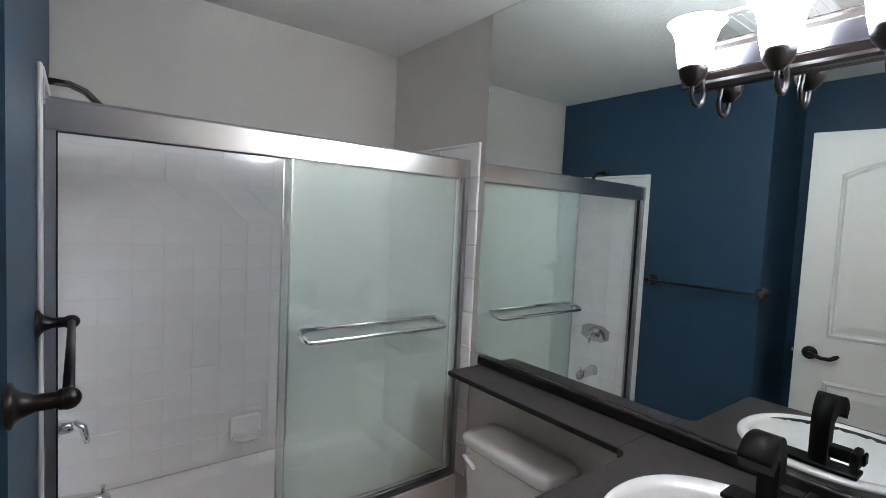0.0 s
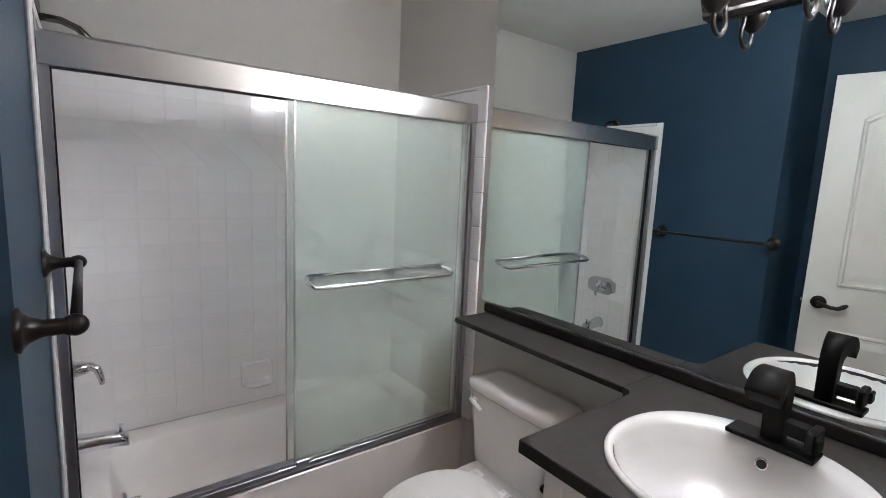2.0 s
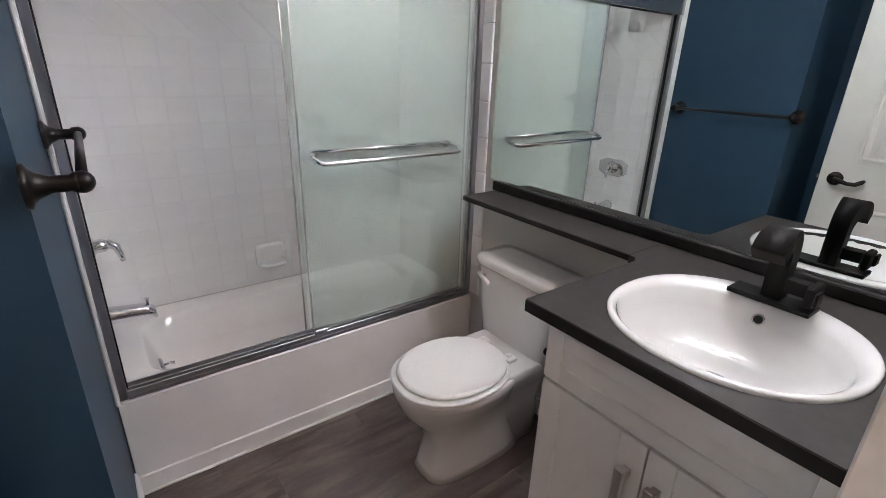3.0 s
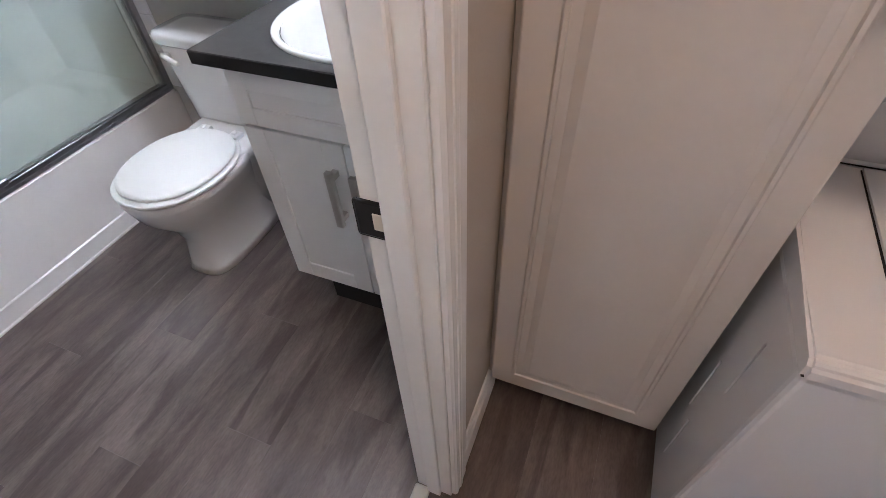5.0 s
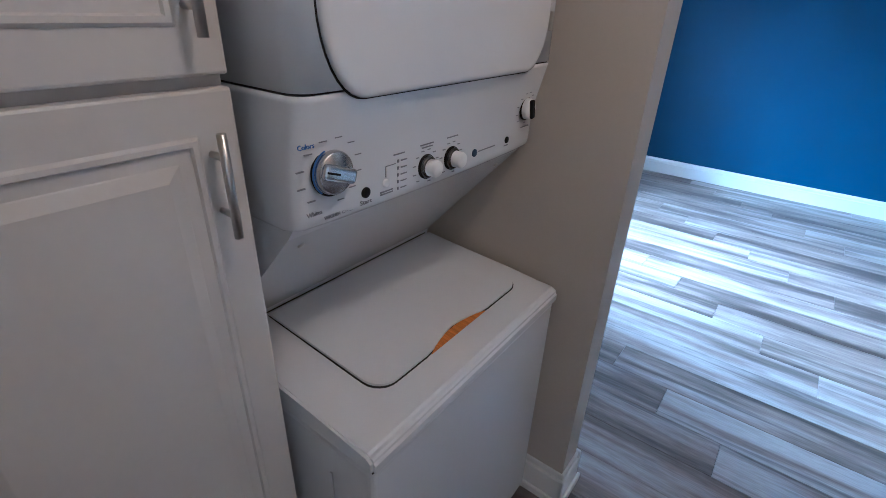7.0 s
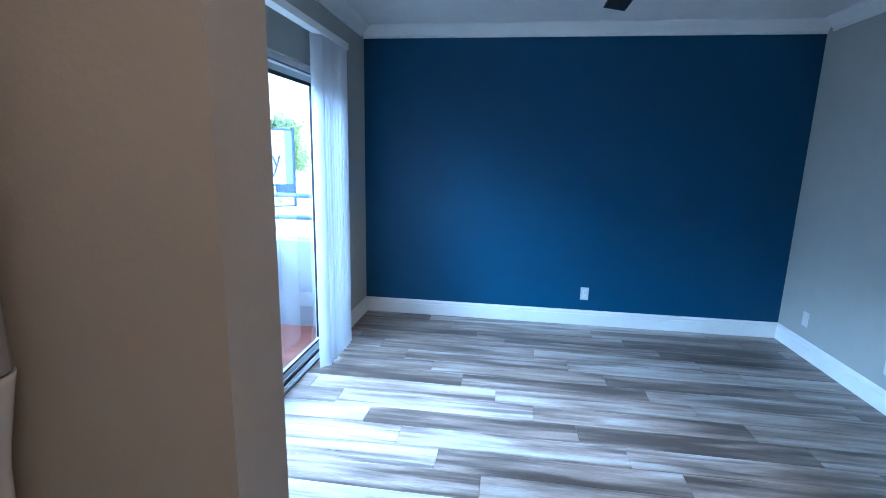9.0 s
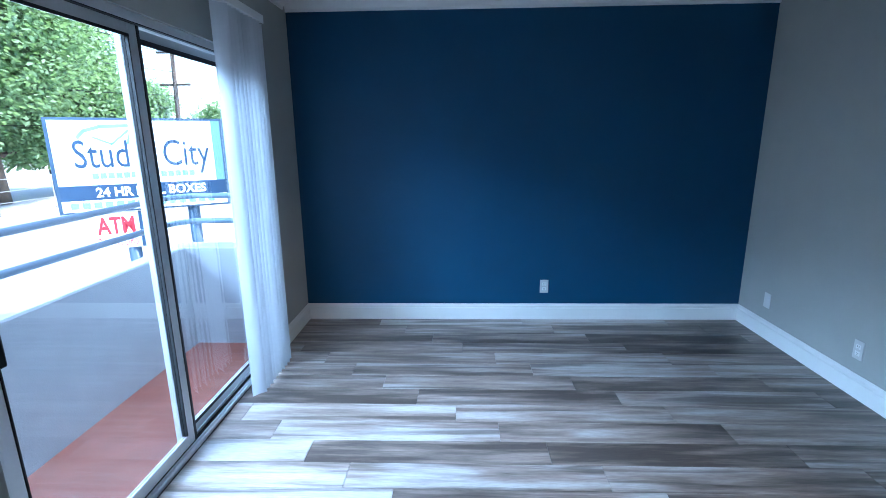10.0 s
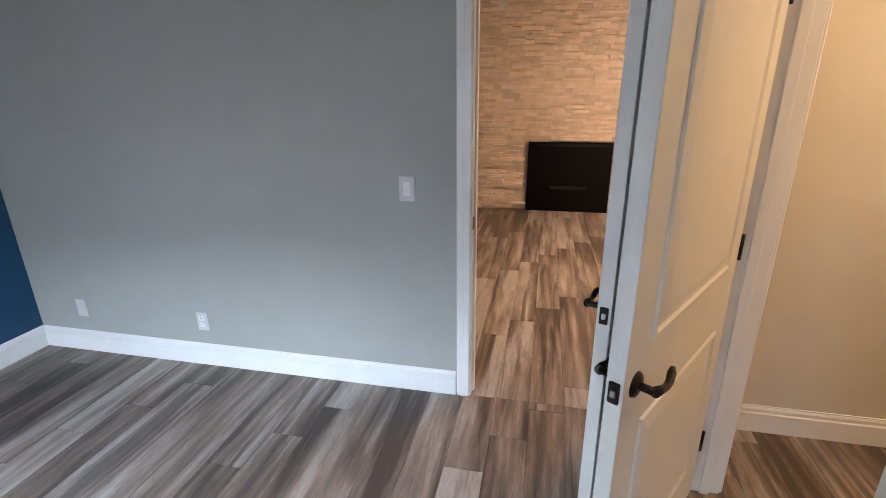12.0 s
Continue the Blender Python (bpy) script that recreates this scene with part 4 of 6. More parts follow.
# vanity cabinet
van = thing("vanity_cabinet", (1.15, 0.70, 0), "white shaker vanity cabinet with two doors and nickel pulls", "cabinet")
VX, VY0, VY1, VZ0, VZ1 = 0.828, 0.410, 0.955, 0.225, 0.882
pbox("body", (VX + 0.02, VY0, VZ0, XV - 0.005, VY1, 0.76), CABW, van, 0.002)
pbox("front_rail", (VX + 0.02, VY0, 0.7605, VX + 0.036, VY1, VZ1), CABW, van)
pbox("side_panel", (VX + 0.0365, VY1 - 0.016, 0.7605, XV - 0.005, VY1, VZ1), CABW, van)
pbox("side_panel", (VX + 0.0365, VY0, 0.7605, XV - 0.005, VY0 + 0.016, VZ1), CABW, van)
# near-black recessed box: the deep shade under the vanity put into its colour
pbox("toe_kick_shade", (VX + 0.10, VY0 + 0.01, 0.0, 1.41, VY1 - 0.03, VZ0 - 0.001), DARK, van)


def shaker(parent, name, x, ya, yb, za, zb, rail=0.055, material=CABW):
    bm = bmesh.new()
    box(bm, x + 0.006, ya + 0.004, za + 0.004, x + 0.019, yb - 0.004, zb - 0.004)
    ob = part(name, bm, material, parent)
    for b in ((x, ya, za, x + 0.0185, ya + rail, zb), (x, yb - rail, za, x + 0.0185, yb, zb), (x, ya + rail, za, x + 0.0185, yb - rail, za + rail), (x, ya + rail, zb - rail, x + 0.0185, yb - rail, zb)):
        pbox("rail", b, material, ob, 0.0015)
    return ob


shaker(van, "drawer_front", VX, VY0 + 0.004, VY1 - 0.001, 0.744, VZ1 - 0.004, 0.045)
for ya, yb, hy in ((VY0 + 0.004, 0.690, 0.660), (0.693, VY1 - 0.001, 0.722)):
    d = shaker(van, "door", VX, ya, yb, VZ0 + 0.002, 0.737)
    bm = bmesh.new()
    box(bm, VX - 0.036, hy - 0.010, 0.515, VX - 0.022, hy + 0.010, 0.681, 0.002)
    box(bm, VX - 0.0225, hy - 0.008, 0.527, VX - 0.0005, hy + 0.008, 0.543, 0.001)
    box(bm, VX - 0.0225, hy - 0.008, 0.653, VX - 0.0005, hy + 0.008, 0.669, 0.001)
    part("handle", bm, NICKEL, d, "square brushed nickel pull")

# countertop with banjo ledge over the toilet
ct = thing("countertop", (1.2, 0.9, 0.89), "charcoal laminate countertop with a narrow ledge over the toilet", "countertop")
bm = bmesh.new()
CZ0, CZ1 = 0.884, 0.912
outl = [(0.815, 0.408), (0.815, 1.016), (1.232, 1.016), (1.250, 1.03), (1.254, 1.05), (XV - 0.005, 1.05), (XV - 0.005, 0.408)]
hole = [(q.x, q.y) for q in oval(1.083, 0.702, 0, 0.215, 0.217, 40, 2.15)]
loops = []
for poly in (outl, hole):
    vs_ = [bm.verts.new((u, v, CZ1)) for u, v in poly]
    loops += [bm.edges.new((vs_[k], vs_[(k + 1) % len(vs_)])) for k in range(len(vs_))]
fill = bmesh.ops.triangle_fill(bm, edges=loops, use_beauty=True, normal=(0, 0, 1))
ext = bmesh.ops.extrude_face_region(bm, geom=[f for f in fill["geom"] if isinstance(f, bmesh.types.BMFace)], use_keep_orig=True)
bmesh.ops.translate(bm, vec=(0, 0, CZ0 - CZ1), verts=[v for v in ext["geom"] if isinstance(v, bmesh.types.BMVert)])
top = part("slab", bm, COUNTER, ct)
pbox("front_edge", (0.812, 0.408, CZ0 - 0.001, 0.8148, 1.016, CZ1 - 0.001), EDGE, ct, 0.001)
pbox("ledge", (1.256, 1.0505, CZ1 - 0.016, XV - 0.005, 1.797, CZ1), COUNTER, ct, 0.002, "thin ledge over the tank")
pbox("ledge_edge", (1.2535, 1.0505, CZ1 - 0.018, 1.2558, 1.797, CZ1 - 0.001), EDGE, ct)
pbox("backsplash", (XV - 0.026, 0.408, CZ1 + 0.0005, XV - 0.007, 1.81, 0.950), EDGE, ct, 0.006, "", 2)

# drop-in basin
SX, SY = 1.083, 0.702
sink = thing("sink_basin", (SX, SY, 0.91), "white oval drop-in ceramic basin", "sink")
bm = bmesh.new()
prof = ((0.9105, 1.0, 1.0, 0), (0.9165, 1.0, 1.0, 0), (0.9195, 0.990, 0.990, 0), (0.9215, 0.965, 0.970, 0), (0.9205, 0.90, 0.94, -0.008), (0.916, 0.85, 0.905, -0.012), (0.905, 0.82, 0.88, -0.015), (0.87, 0.775, 0.84, -0.017), (0.82, 0.66, 0.72, -0.016), (0.79, 0.45, 0.52, -0.012), (0.783, 0.12, 0.12, 0.0))
loft(bm, [oval(SX + dx * 1.5, SY, z, 0.235 * a, 0.236 * b, 56, 2.15) for z, a, b, dx in prof], False)
bm.faces.new([v for v in bm.verts][-56:])
part("bowl", bm, PORC, sink)
bm = bmesh.new()
lathe(bm, [(0.009, 0.001), (0.012, 0.003), (0.0135, 0.0)], (SX + 0.146, SY, 0.880), (-0.9, 0, 0.45), 20)
ring = part("overflow_ring", bm, CHROME, sink, "chrome overflow ring")
bm = bmesh.new()
lathe(bm, [(0.0095, 0.0015), (0.0, 0.0012)], (SX + 0.146, SY, 0.880), (-0.9, 0, 0.45), 20)
part("overflow_hole", bm, DARK, ring)
bm = bmesh.new()
lathe(bm, [(0.0, 0.008), (0.018, 0.008), (0.026, 0.004), (0.030, 0.0)], (SX - 0.01, SY, 0.783), (0, 0, 1), 24)
part("drain", bm, CHROME, sink, "chrome pop-up drain")

# faucet
FY_ = SY - 0.004
fa = thing("basin_faucet", (1.268, FY_, 0.926), "matte black square waterfall faucet", "faucet")
pbox("deck_plate", (1.225, FY_ - 0.082, 0.9218, 1.288, FY_ + 0.082, 0.9328), BLACK, fa, 0.002)
bm = bmesh.new()
outer, inner, halfw = [(1.283, 0.933)], [(1.243, 0.933)], [0.019]
for k in range(21):
    u = k / 20
    a = radians(-4 + 160 * u)
    outer.append((1.215 + 0.068 * math.cos(a), 1.030 + 0.070 * math.sin(a)))
    inner.append((1.205 + 0.037 * math.cos(a), 1.020 + 0.035 * math.sin(a)))
    halfw.append(0.020 + 0.011 * min(1.0, u * 1.3) ** 2)
for (xo, zo), (xi, zi), (xo2, zo2), (xi2, zi2), w0, w1 in zip(outer, inner, outer[1:], inner[1:], halfw, halfw[1:]):
    a_ = [bm.verts.new(p) for p in ((xo, FY_ - w0, zo), (xo, FY_ + w0, zo), (xi, FY_ + w0, zi), (xi, FY_ - w0, zi))]
    b_ = [bm.verts.new(p) for p in ((xo2, FY_ - w1, zo2), (xo2, FY_ + w1, zo2), (xi2, FY_ + w1, zi2), (xi2, FY_ - w1, zi2))]
    for k in range(4):
        f = bm.faces.new((a_[k], a_[(k + 1) % 4], b_[(k + 1) % 4], b_[k]))
        f.smooth = k in (0, 2)
    last_ = b_
bm.faces.new(last_)
bmesh.ops.remove_doubles(bm, verts=bm.verts, dist=0.0002)
part("spout", bm, BLACK, fa)
bm = bmesh.new()
box(bm, 1.243, FY_ - 0.062, 0.955, 1.275, FY_ - 0.0195, 0.985, 0.002)
v = part("valve_body", bm, BLACK, fa)
bm = bmesh.new()
box(bm, 1.223, FY_ - 0.080, 0.942, 1.285, FY_ - 0.0625, 0.988, 0.004)
box(bm, 1.219, FY_ - 0.088, 0.950, 1.253, FY_ - 0.0805, 0.980, 0.003)
part("handle", bm, BLACK, v)

# ---- laundry ----
# tall cabinet with raised-panel doors
CX, CY0, CY1 = 0.742, -0.128, 0.300
cab = thing("laundry_cabinet", (1.0, 0.09, 0), "tall painted cabinet with raised-panel doors beside the washer", "cabinet")
pbox("body", (CX + 0.021, CY0, 0.125, 1.318, CY1 + 0.013, 2.20), CABC, cab, 0.002)
# toe kick in near-black, so the shade below the doors is painted in
pbox("toe_kick_shade", (CX + 0.09, CY0 + 0.003, 0.0, 1.31, CY1 + 0.012, 0.1245), DARK, cab)


def raised_door(parent, x, ya, yb, za, zb):
    bm = bmesh.new()
    box(bm, x, ya, za, x + 0.0195, yb, zb, 0.004, 2)
    d = part("door", bm, CABC, parent)
    bm = bmesh.new()
    loops = []
    pts = [(ya, za), (yb, za), (yb, zb), (ya, zb)]
    cy_, cz_ = (ya + yb) / 2, (za + zb) / 2
    for dd, h in ((0.052, 0.0005), (0.056, 0.0045), (0.062, 0.0045), (0.066, -0.0035), (0.074, -0.0035), (0.082, 0.001), (0.098, 0.0065), (0.104, 0.0065)):
        loops.append([bm.verts.new((x - h, y + (dd if y < cy_ else -dd), z + (dd if z < cz_ else -dd))) for y, z in pts])
    for a, b in zip(loops, loops[1:]):
        for k in range(4):
            bm.faces.new((a[k], a[(k + 1) % 4], b[(k + 1) % 4], b[k]))
    bm.faces.new(loops[-1])
    part("raised_panel", bm, CABC, d)
    return d


def bar_pull(parent, x, y, z0, z1):
    bm = bmesh.new()
    tube(bm, [(x - 0.030, y, z0), (x - 0.030, y, z1)], 0.006)
    for z in (z0 + 0.03, z1 - 0.03):
        tube(bm, [(x - 0.028, y, z), (x - 0.0005, y, z)], 0.0045)
    part("handle", bm, NICKEL, parent, "brushed nickel bar pull")


lo_d = raised_door(cab, CX, CY0 + 0.001, CY1, 0.128, 1.318)
bar_pull(lo_d, CX, CY0 + 0.040, 1.138, 1.272)
up_d = raised_door(cab, CX, CY0 + 0.001, CY1, 1.332, 2.19)
bar_pull(up_d, CX, CY0 + 0.040, 1.375, 1.51)

# stacked washer and dryer, one appliance
WY0, WY1, WX = -0.826, -0.152, 0.552
wd = thing("washer_dryer", (0.85, -0.49, 0), "white stacked washer and dryer with a sloping control panel", "washer dryer")
bm = bmesh.new()
box(bm, WX + 0.006, WY0 + 0.003, 0.015, 1.24, WY1 - 0.003, 0.738, 0.012, 3)
wb = part("washer_body", bm, APPL, wd)
bm = bmesh.new()
prism(bm, [(WX, 0.742), (WX, 0.764), (WX + 0.012, 0.776), (0.70, 0.782), (0.985, 0.803), (0.99, 0.742)], "y", WY0, WY1)
bmesh.ops.bevel(bm, geom=[e for e in bm.edges if max(v.co.z for v in e.verts) > 0.76], offset=0.006, segments=2, affect="EDGES")
wt = part("washer_top", bm, APPL, wd)
pbox("seam", (WX + 0.0055, WY0 + 0.004, 0.7375, 1.2, WY1 - 0.004, 0.7425), DARK, wb)
for xa, za, zb in ((0.66, 0.50, 0.66), (0.74, 0.30, 0.48), (0.70, 0.12, 0.30)):
    pbox("side_rib", (xa, WY1 - 0.0032, za, xa + 0.006, WY1 + 0.001, zb), APPL, wb, 0.001)
# lid: rounded plate with a dished front lip and an orange insert


def lid_z(x):
    return 0.776 + (x - 0.564) / (0.985 - 0.564) * 0.027


def lid_outline(grow):
    pts = []
    a, b = -0.260 + grow, -0.772 - grow
    xf, xb = 0.640 - grow, 0.972
    pts.append((xb, a))
    r = 0.045
    for k in range(7):
        t = radians(90 * k / 6)
        pts.append((xf + r - r * math.sin(t), a - r + r * math.cos(t)))
    for k in range(9):
        u = k / 8
        y = -0.395 - 0.225 * u
        pts.append((xf + 0.020 * math.sin(math.pi * u) ** 2, y))
    for k in range(7):
        t = radians(90 * k / 6)
        pts.append((xf + r - r * math.cos(t), b + r - r * math.sin(t)))
    pts.append((xb, b))
    return pts


def lid_plate(bm, pts, lift0, lift1):
    lo = [bm.verts.new((x, y, lid_z(x) + lift0)) for x, y in pts]
    hi = [bm.verts.new((x, y, lid_z(x) + lift1)) for x, y in pts]
    for k in range(len(pts)):
        bm.faces.new((lo[k], lo[(k + 1) % len(pts)], hi[(k + 1) % len(pts)], hi[k]))
    bm.faces.new(lo[::-1])
    bm.faces.new(hi)


bm = bmesh.new()
lid_plate(bm, lid_outline(0.0017), -0.004, 0.0015)
part("lid_gap", bm, DARK, wt)
bm = bmesh.new()
lid_plate(bm, lid_outline(0.0), 0.0, 0.0065)
part("lid", bm, APPL, wd)
bm = bmesh.new()
pts = [(0.636, -0.405), (0.6365, -0.605)] + [(0.6385 + 0.018 * math.sin(math.pi * k / 8), -0.605 + 0.2 * k / 8) for k in range(1, 8)]
lo = [bm.verts.new((x, y, lid_z(x) + 0.0015)) for x, y in pts]
hi = [bm.verts.new((x, y, lid_z(x) + 0.004)) for x, y in pts]
for k in range(len(pts)):
    bm.faces.new((lo[k], lo[(k + 1) % len(pts)], hi[(k + 1) % len(pts)], hi[k]))
bm.faces.new(hi)
part("lid_grip", bm, ORANGE, wd, "orange wood-grained finger grip")
pbox("back_seam", (0.9815, WY0 + 0.02, 0.8035, 0.9835, WY1 - 0.02, 0.8055), DARK, wt)
# neck between washer and dryer
bm = bmesh.new()
prism(bm, [(0.985, 0.80), (0.982, 0.815), (0.715, 1.105), (0.70, 1.125), (1.24, 1.125), (1.24, 0.742), (0.99, 0.742)], "y", WY0 + 0.008, WY1 - 0.008)
part("neck", bm, APPL, wd)
for yy in (WY1 - 0.05, WY0 + 0.05):
    bm = bmesh.new()
    lathe(bm, [(0.007, 0.0), (0.006, 0.003), (0.0, 0.004)], (0.745, yy, 1.0735), (-0.73, 0, -0.68), 12)
    part("screw", bm, NICKEL, wd)
# dryer body and control panel, rounded at the front corners and gently bowed
def bow(y, z):
    u = (y - WY0) / (WY1 - WY0) * 2 - 1
    return 0.011 * (1 - u * u) * min(1.0, max(0.0, (1.312 - z) / 0.12))


def front_outline(xf, z, r, inset=0.003):
    ya, yb = WY0 + inset, WY1 - inset
    pts = [Vector((1.24, ya, z))]
    for k in range(7):
        t = radians(15 * k)
        pts.append(Vector((xf + r - r * math.sin(t), ya + r - r * math.cos(t), z)))
    for k in range(1, 12):
        y = ya + r + (yb - ya - 2 * r) * k / 12
        pts.append(Vector((xf - bow(y, z), y, z)))
    for k in range(7):
        t = radians(15 * k)
        pts.append(Vector((xf + r - r * math.cos(t), yb - r + r * math.sin(t), z)))
    pts.append(Vector((1.24, yb, z)))
    return pts


bm = bmesh.new()
loft(bm, [front_outline(xf, z, r) for xf, z, r in ((0.700, 1.123, 0.022), (0.688, 1.126, 0.022), (0.682, 1.133, 0.022), (0.680, 1.145, 0.022), (0.678, 1.20, 0.022), (0.672, 1.232, 0.022), (0.660, 1.28, 0.022), (0.654, 1.303, 0.022), (0.652, 1.312, 0.022))])
pan = part("control_panel", bm, APPL, wd)
bm = bmesh.new()
loft(bm, [front_outline(0.650, z, 0.030) for z in (1.3152, 1.5, 1.7, 1.90)])
dr = part("dryer_body", bm, APPL, wd)
bm = bmesh.new()
loft(bm, [front_outline(0.655, z, 0.024, 0.0045) for z in (1.3115, 1.3155)])
part("seam", bm, DARK, dr)
# dryer door with rounded lower corners and a recessed grip


def door_outline(g):
    a, b = -0.190 + g, -0.765 - g
    z0, z1 = 1.302 - g, 1.80 + g
    pts = [(b, z1), (a, z1)]
    for k in range(10):
        t = radians(10 * k)
        pts.append((a - 0.07 + 0.07 * math.cos(t), z0 + 0.115 - 0.115 * math.sin(t)))
    for k in range(10):
        t = radians(90 - 10 * k)
        pts.append((b + 0.07 - 0.07 * math.cos(t), z0 + 0.10 - 0.10 * math.sin(t)))
    return pts


bm = bmesh.new()
prism(bm, door_outline(0.0022), "x", 0.6492, 0.6505)
part("door_gap", bm, DARK, dr)
bm = bmesh.new()
grip = [(-0.199, 1.463), (-0.243, 1.460), (-0.268, 1.66), (-0.197, 1.66)]
loft(bm, [[Vector((x, y, z)) for y, z in door_outline(g)] for x, g in ((0.649, 0.0), (0.6455, 0.0), (0.6425, -0.0015), (0.6407, -0.0045), (0.640, -0.009))], False)
loops = []
for poly in (door_outline(-0.009), grip):
    vs_ = [bm.verts.new((0.640, u, v)) for u, v in poly]
    loops += [bm.edges.new((vs_[k], vs_[(k + 1) % len(vs_)])) for k in range(len(vs_))]
bmesh.ops.triangle_fill(bm, edges=loops, use_beauty=True, normal=(-1, 0, 0))
bmesh.ops.remove_doubles(bm, verts=bm.verts, dist=0.0001)
dd = part("dryer_door", bm, APPL, wd)
bm = bmesh.new()
rows = []
for k in range(9):
    u = k / 8
    x = 0.6402 + 0.0088 * (u / 0.75 if u <= 0.75 else (1 - u) / 0.25)
    rows.append([bm.verts.new((x, -0.199 - 0.044 * u, 1.463 - 0.003 * u)), bm.verts.new((x, -0.197 - 0.071 * u, 1.66))])
for r0, r1 in zip(rows, rows[1:]):
    f = bm.faces.new((r0[0], r0[1], r1[1], r1[0]))
bm.faces.new([r[0] for r in rows])
bm.faces.new([r[1] for r in rows])
part("grip_recess", bm, APPL, dd, "scooped finger recess")
pbox("hinge", (0.6375, -0.775, 1.375, 0.65, -0.763, 1.41), NICKEL, dd, 0.002)
pbox("hinge", (0.6375, -0.775, 1.70, 0.65, -0.763, 1.735), NICKEL, dd, 0.002)


def px_at(z, y=-0.49):
    x = 0.680 - (z - 1.145) * 0.036 if z <= 1.20 else 0.678 - (z - 1.20) * 0.19 if z < 1.232 else 0.672 - (z - 1.232) * 0.25
    return x - bow(y, z) - 0.0002


def dial(y, z, r, label, depth=0.022, kind="program"):
    x = px_at(z, y)
    bm = bmesh.new()
    lathe(bm, [(r * 1.12, 0.0), (r * 1.12, 0.003), (r * 1.02, 0.004)], (x, y, z), (-1, 0, 0.02), 28)
    d = part("dial_ring", bm, BLACK, pan, "dark ring")
    if kind == "program":
        bm = bmesh.new()
        arc_ = [(x - 0.0042, y + math.cos(q) * r * 1.07, z + math.sin(q) * r * 1.07) for q in [radians(-50 + 10 * k) for k in range(13)]]
        tube(bm, arc_, 0.0014, 6)
        part("blue_arc", bm, PRINTB, d, "blue arc on the dial ring")
    bm = bmesh.new()
    if kind == "small":
        lathe(bm, [(r * 1.0, 0.003), (r * 0.98, 0.008), (r * 0.86, 0.010), (0.0, 0.010)], (x, y, z), (-1, 0, 0.02), 28)
    else:
        lathe(bm, [(r * 1.0, 0.003), (r * 0.98, 0.012), (r * 0.90, 0.015), (0.0, 0.015)], (x, y, z), (-1, 0, 0.02), 28)
    part("knob", bm, {"program": ALU, "small": DNICKEL, "timer": PLASW}[kind], d, label)
    bm = bmesh.new()
    if kind == "small":
        lathe(bm, [(r * 0.78, 0.009), (r * 0.76, depth + 0.008), (r * 0.66, depth + 0.011), (0.0, depth + 0.011)], (x, y, z), (-1, 0, 0.02), 24)
        part("grip", bm, PLASW, d)
    elif kind == "timer":
        box(bm, -depth, -r * 0.90, -r * 0.30, -0.012, r * 0.90, r * 0.30, 0.003, 2, m=Matrix.Translation((x, y, z)) @ Matrix.Rotation(radians(78), 4, "X"))
        part("grip", bm, BLACK, d)
    else:
        turn = Matrix.Translation((x, y, z)) @ Matrix.Rotation(radians(20), 4, "X")
        box(bm, -depth - 0.003, -r * 0.94, -r * 0.36, -0.012, r * 0.94, r * 0.36, 0.006, 3, m=turn)
        grip_ = part("grip", bm, ALU, d)
        bm = bmesh.new()
        box(bm, -depth - 0.0036, r * 0.15, -r * 0.045, -depth - 0.002, r * 0.86, r * 0.045, m=turn)
        part("pointer", bm, BLACK, grip_, "dark pointer line")
    for i in range(12):
        a = 2 * math.pi * i / 12 + 0.2
        if 4.4 < a % (2 * math.pi) < 5.0:
            continue
        yy, zz = y + math.cos(a) * r * 1.62, z + math.sin(a) * r * 1.55
        w = 0.006 if r > 0.03 else 0.0035
        pbox("mark", (px_at(zz, yy) - 0.0008, yy - w, zz - 0.0007, px_at(zz, yy) + 0.002, yy + w, zz + 0.0007), PRINT, pan)


dial(-0.213, 1.206, 0.031, "large white program knob")
dial(-0.415, 1.168, 0.019, "metal ringed knob", 0.016, "small")
dial(-0.486, 1.168, 0.019, "metal ringed knob", 0.016, "small")
dial(-0.757, 1.220, 0.022, "white timer knob", 0.022, "timer")
for yy, zz, r, m_ in ((-0.276, 1.158, 0.0085, BLACK), (-0.318, 1.163, 0.0065, PLASW), (-0.690, 1.163, 0.007, BLACK), (-0.563, 1.161, 0.0075, NAVY)):
    bm = bmesh.new()
    lathe(bm, [(r, -0.001), (r, 0.002), (r * 0.8, 0.003), (0.0, 0.003)], (px_at(zz, yy), yy, zz), (-1, 0, 0), 18)
    part("button", bm, m_, pan)
for k in range(5):
    zz = 1.192 - k * 0.0115
    pbox("mark", (px_at(zz, -0.35) - 0.0008, -0.347, zz - 0.002, px_at(zz, -0.35) + 0.002, -0.344, zz + 0.003), PRINT, pan)
    pbox("mark", (px_at(zz, -0.35) - 0.0008, -0.366, zz - 0.0006, px_at(zz, -0.35) + 0.002, -0.352, zz + 0.0012), PRINT, pan)
for ya, yb, zz, m_ in ((-0.306, -0.334, 1.149, PRINT), (-0.306, -0.334, 1.145, PRINT), (-0.335, -0.36, 1.204, PRINT), (-0.398, -0.432, 1.207, PRINT), (-0.402, -0.43, 1.202, PRINT),
                       (-0.470, -0.502, 1.207, PRINT), (-0.578, -0.640, 1.161, PRINT), (-0.682, -0.698, 1.151, PRINT), (-0.75, -0.79, 1.178, PRINT)):
    pbox("printed_line", (px_at(zz, (ya + yb) / 2) - 0.0008, yb, zz - 0.0010, px_at(zz, (ya + yb) / 2) + 0.002, ya, zz + 0.0010), m_, pan)

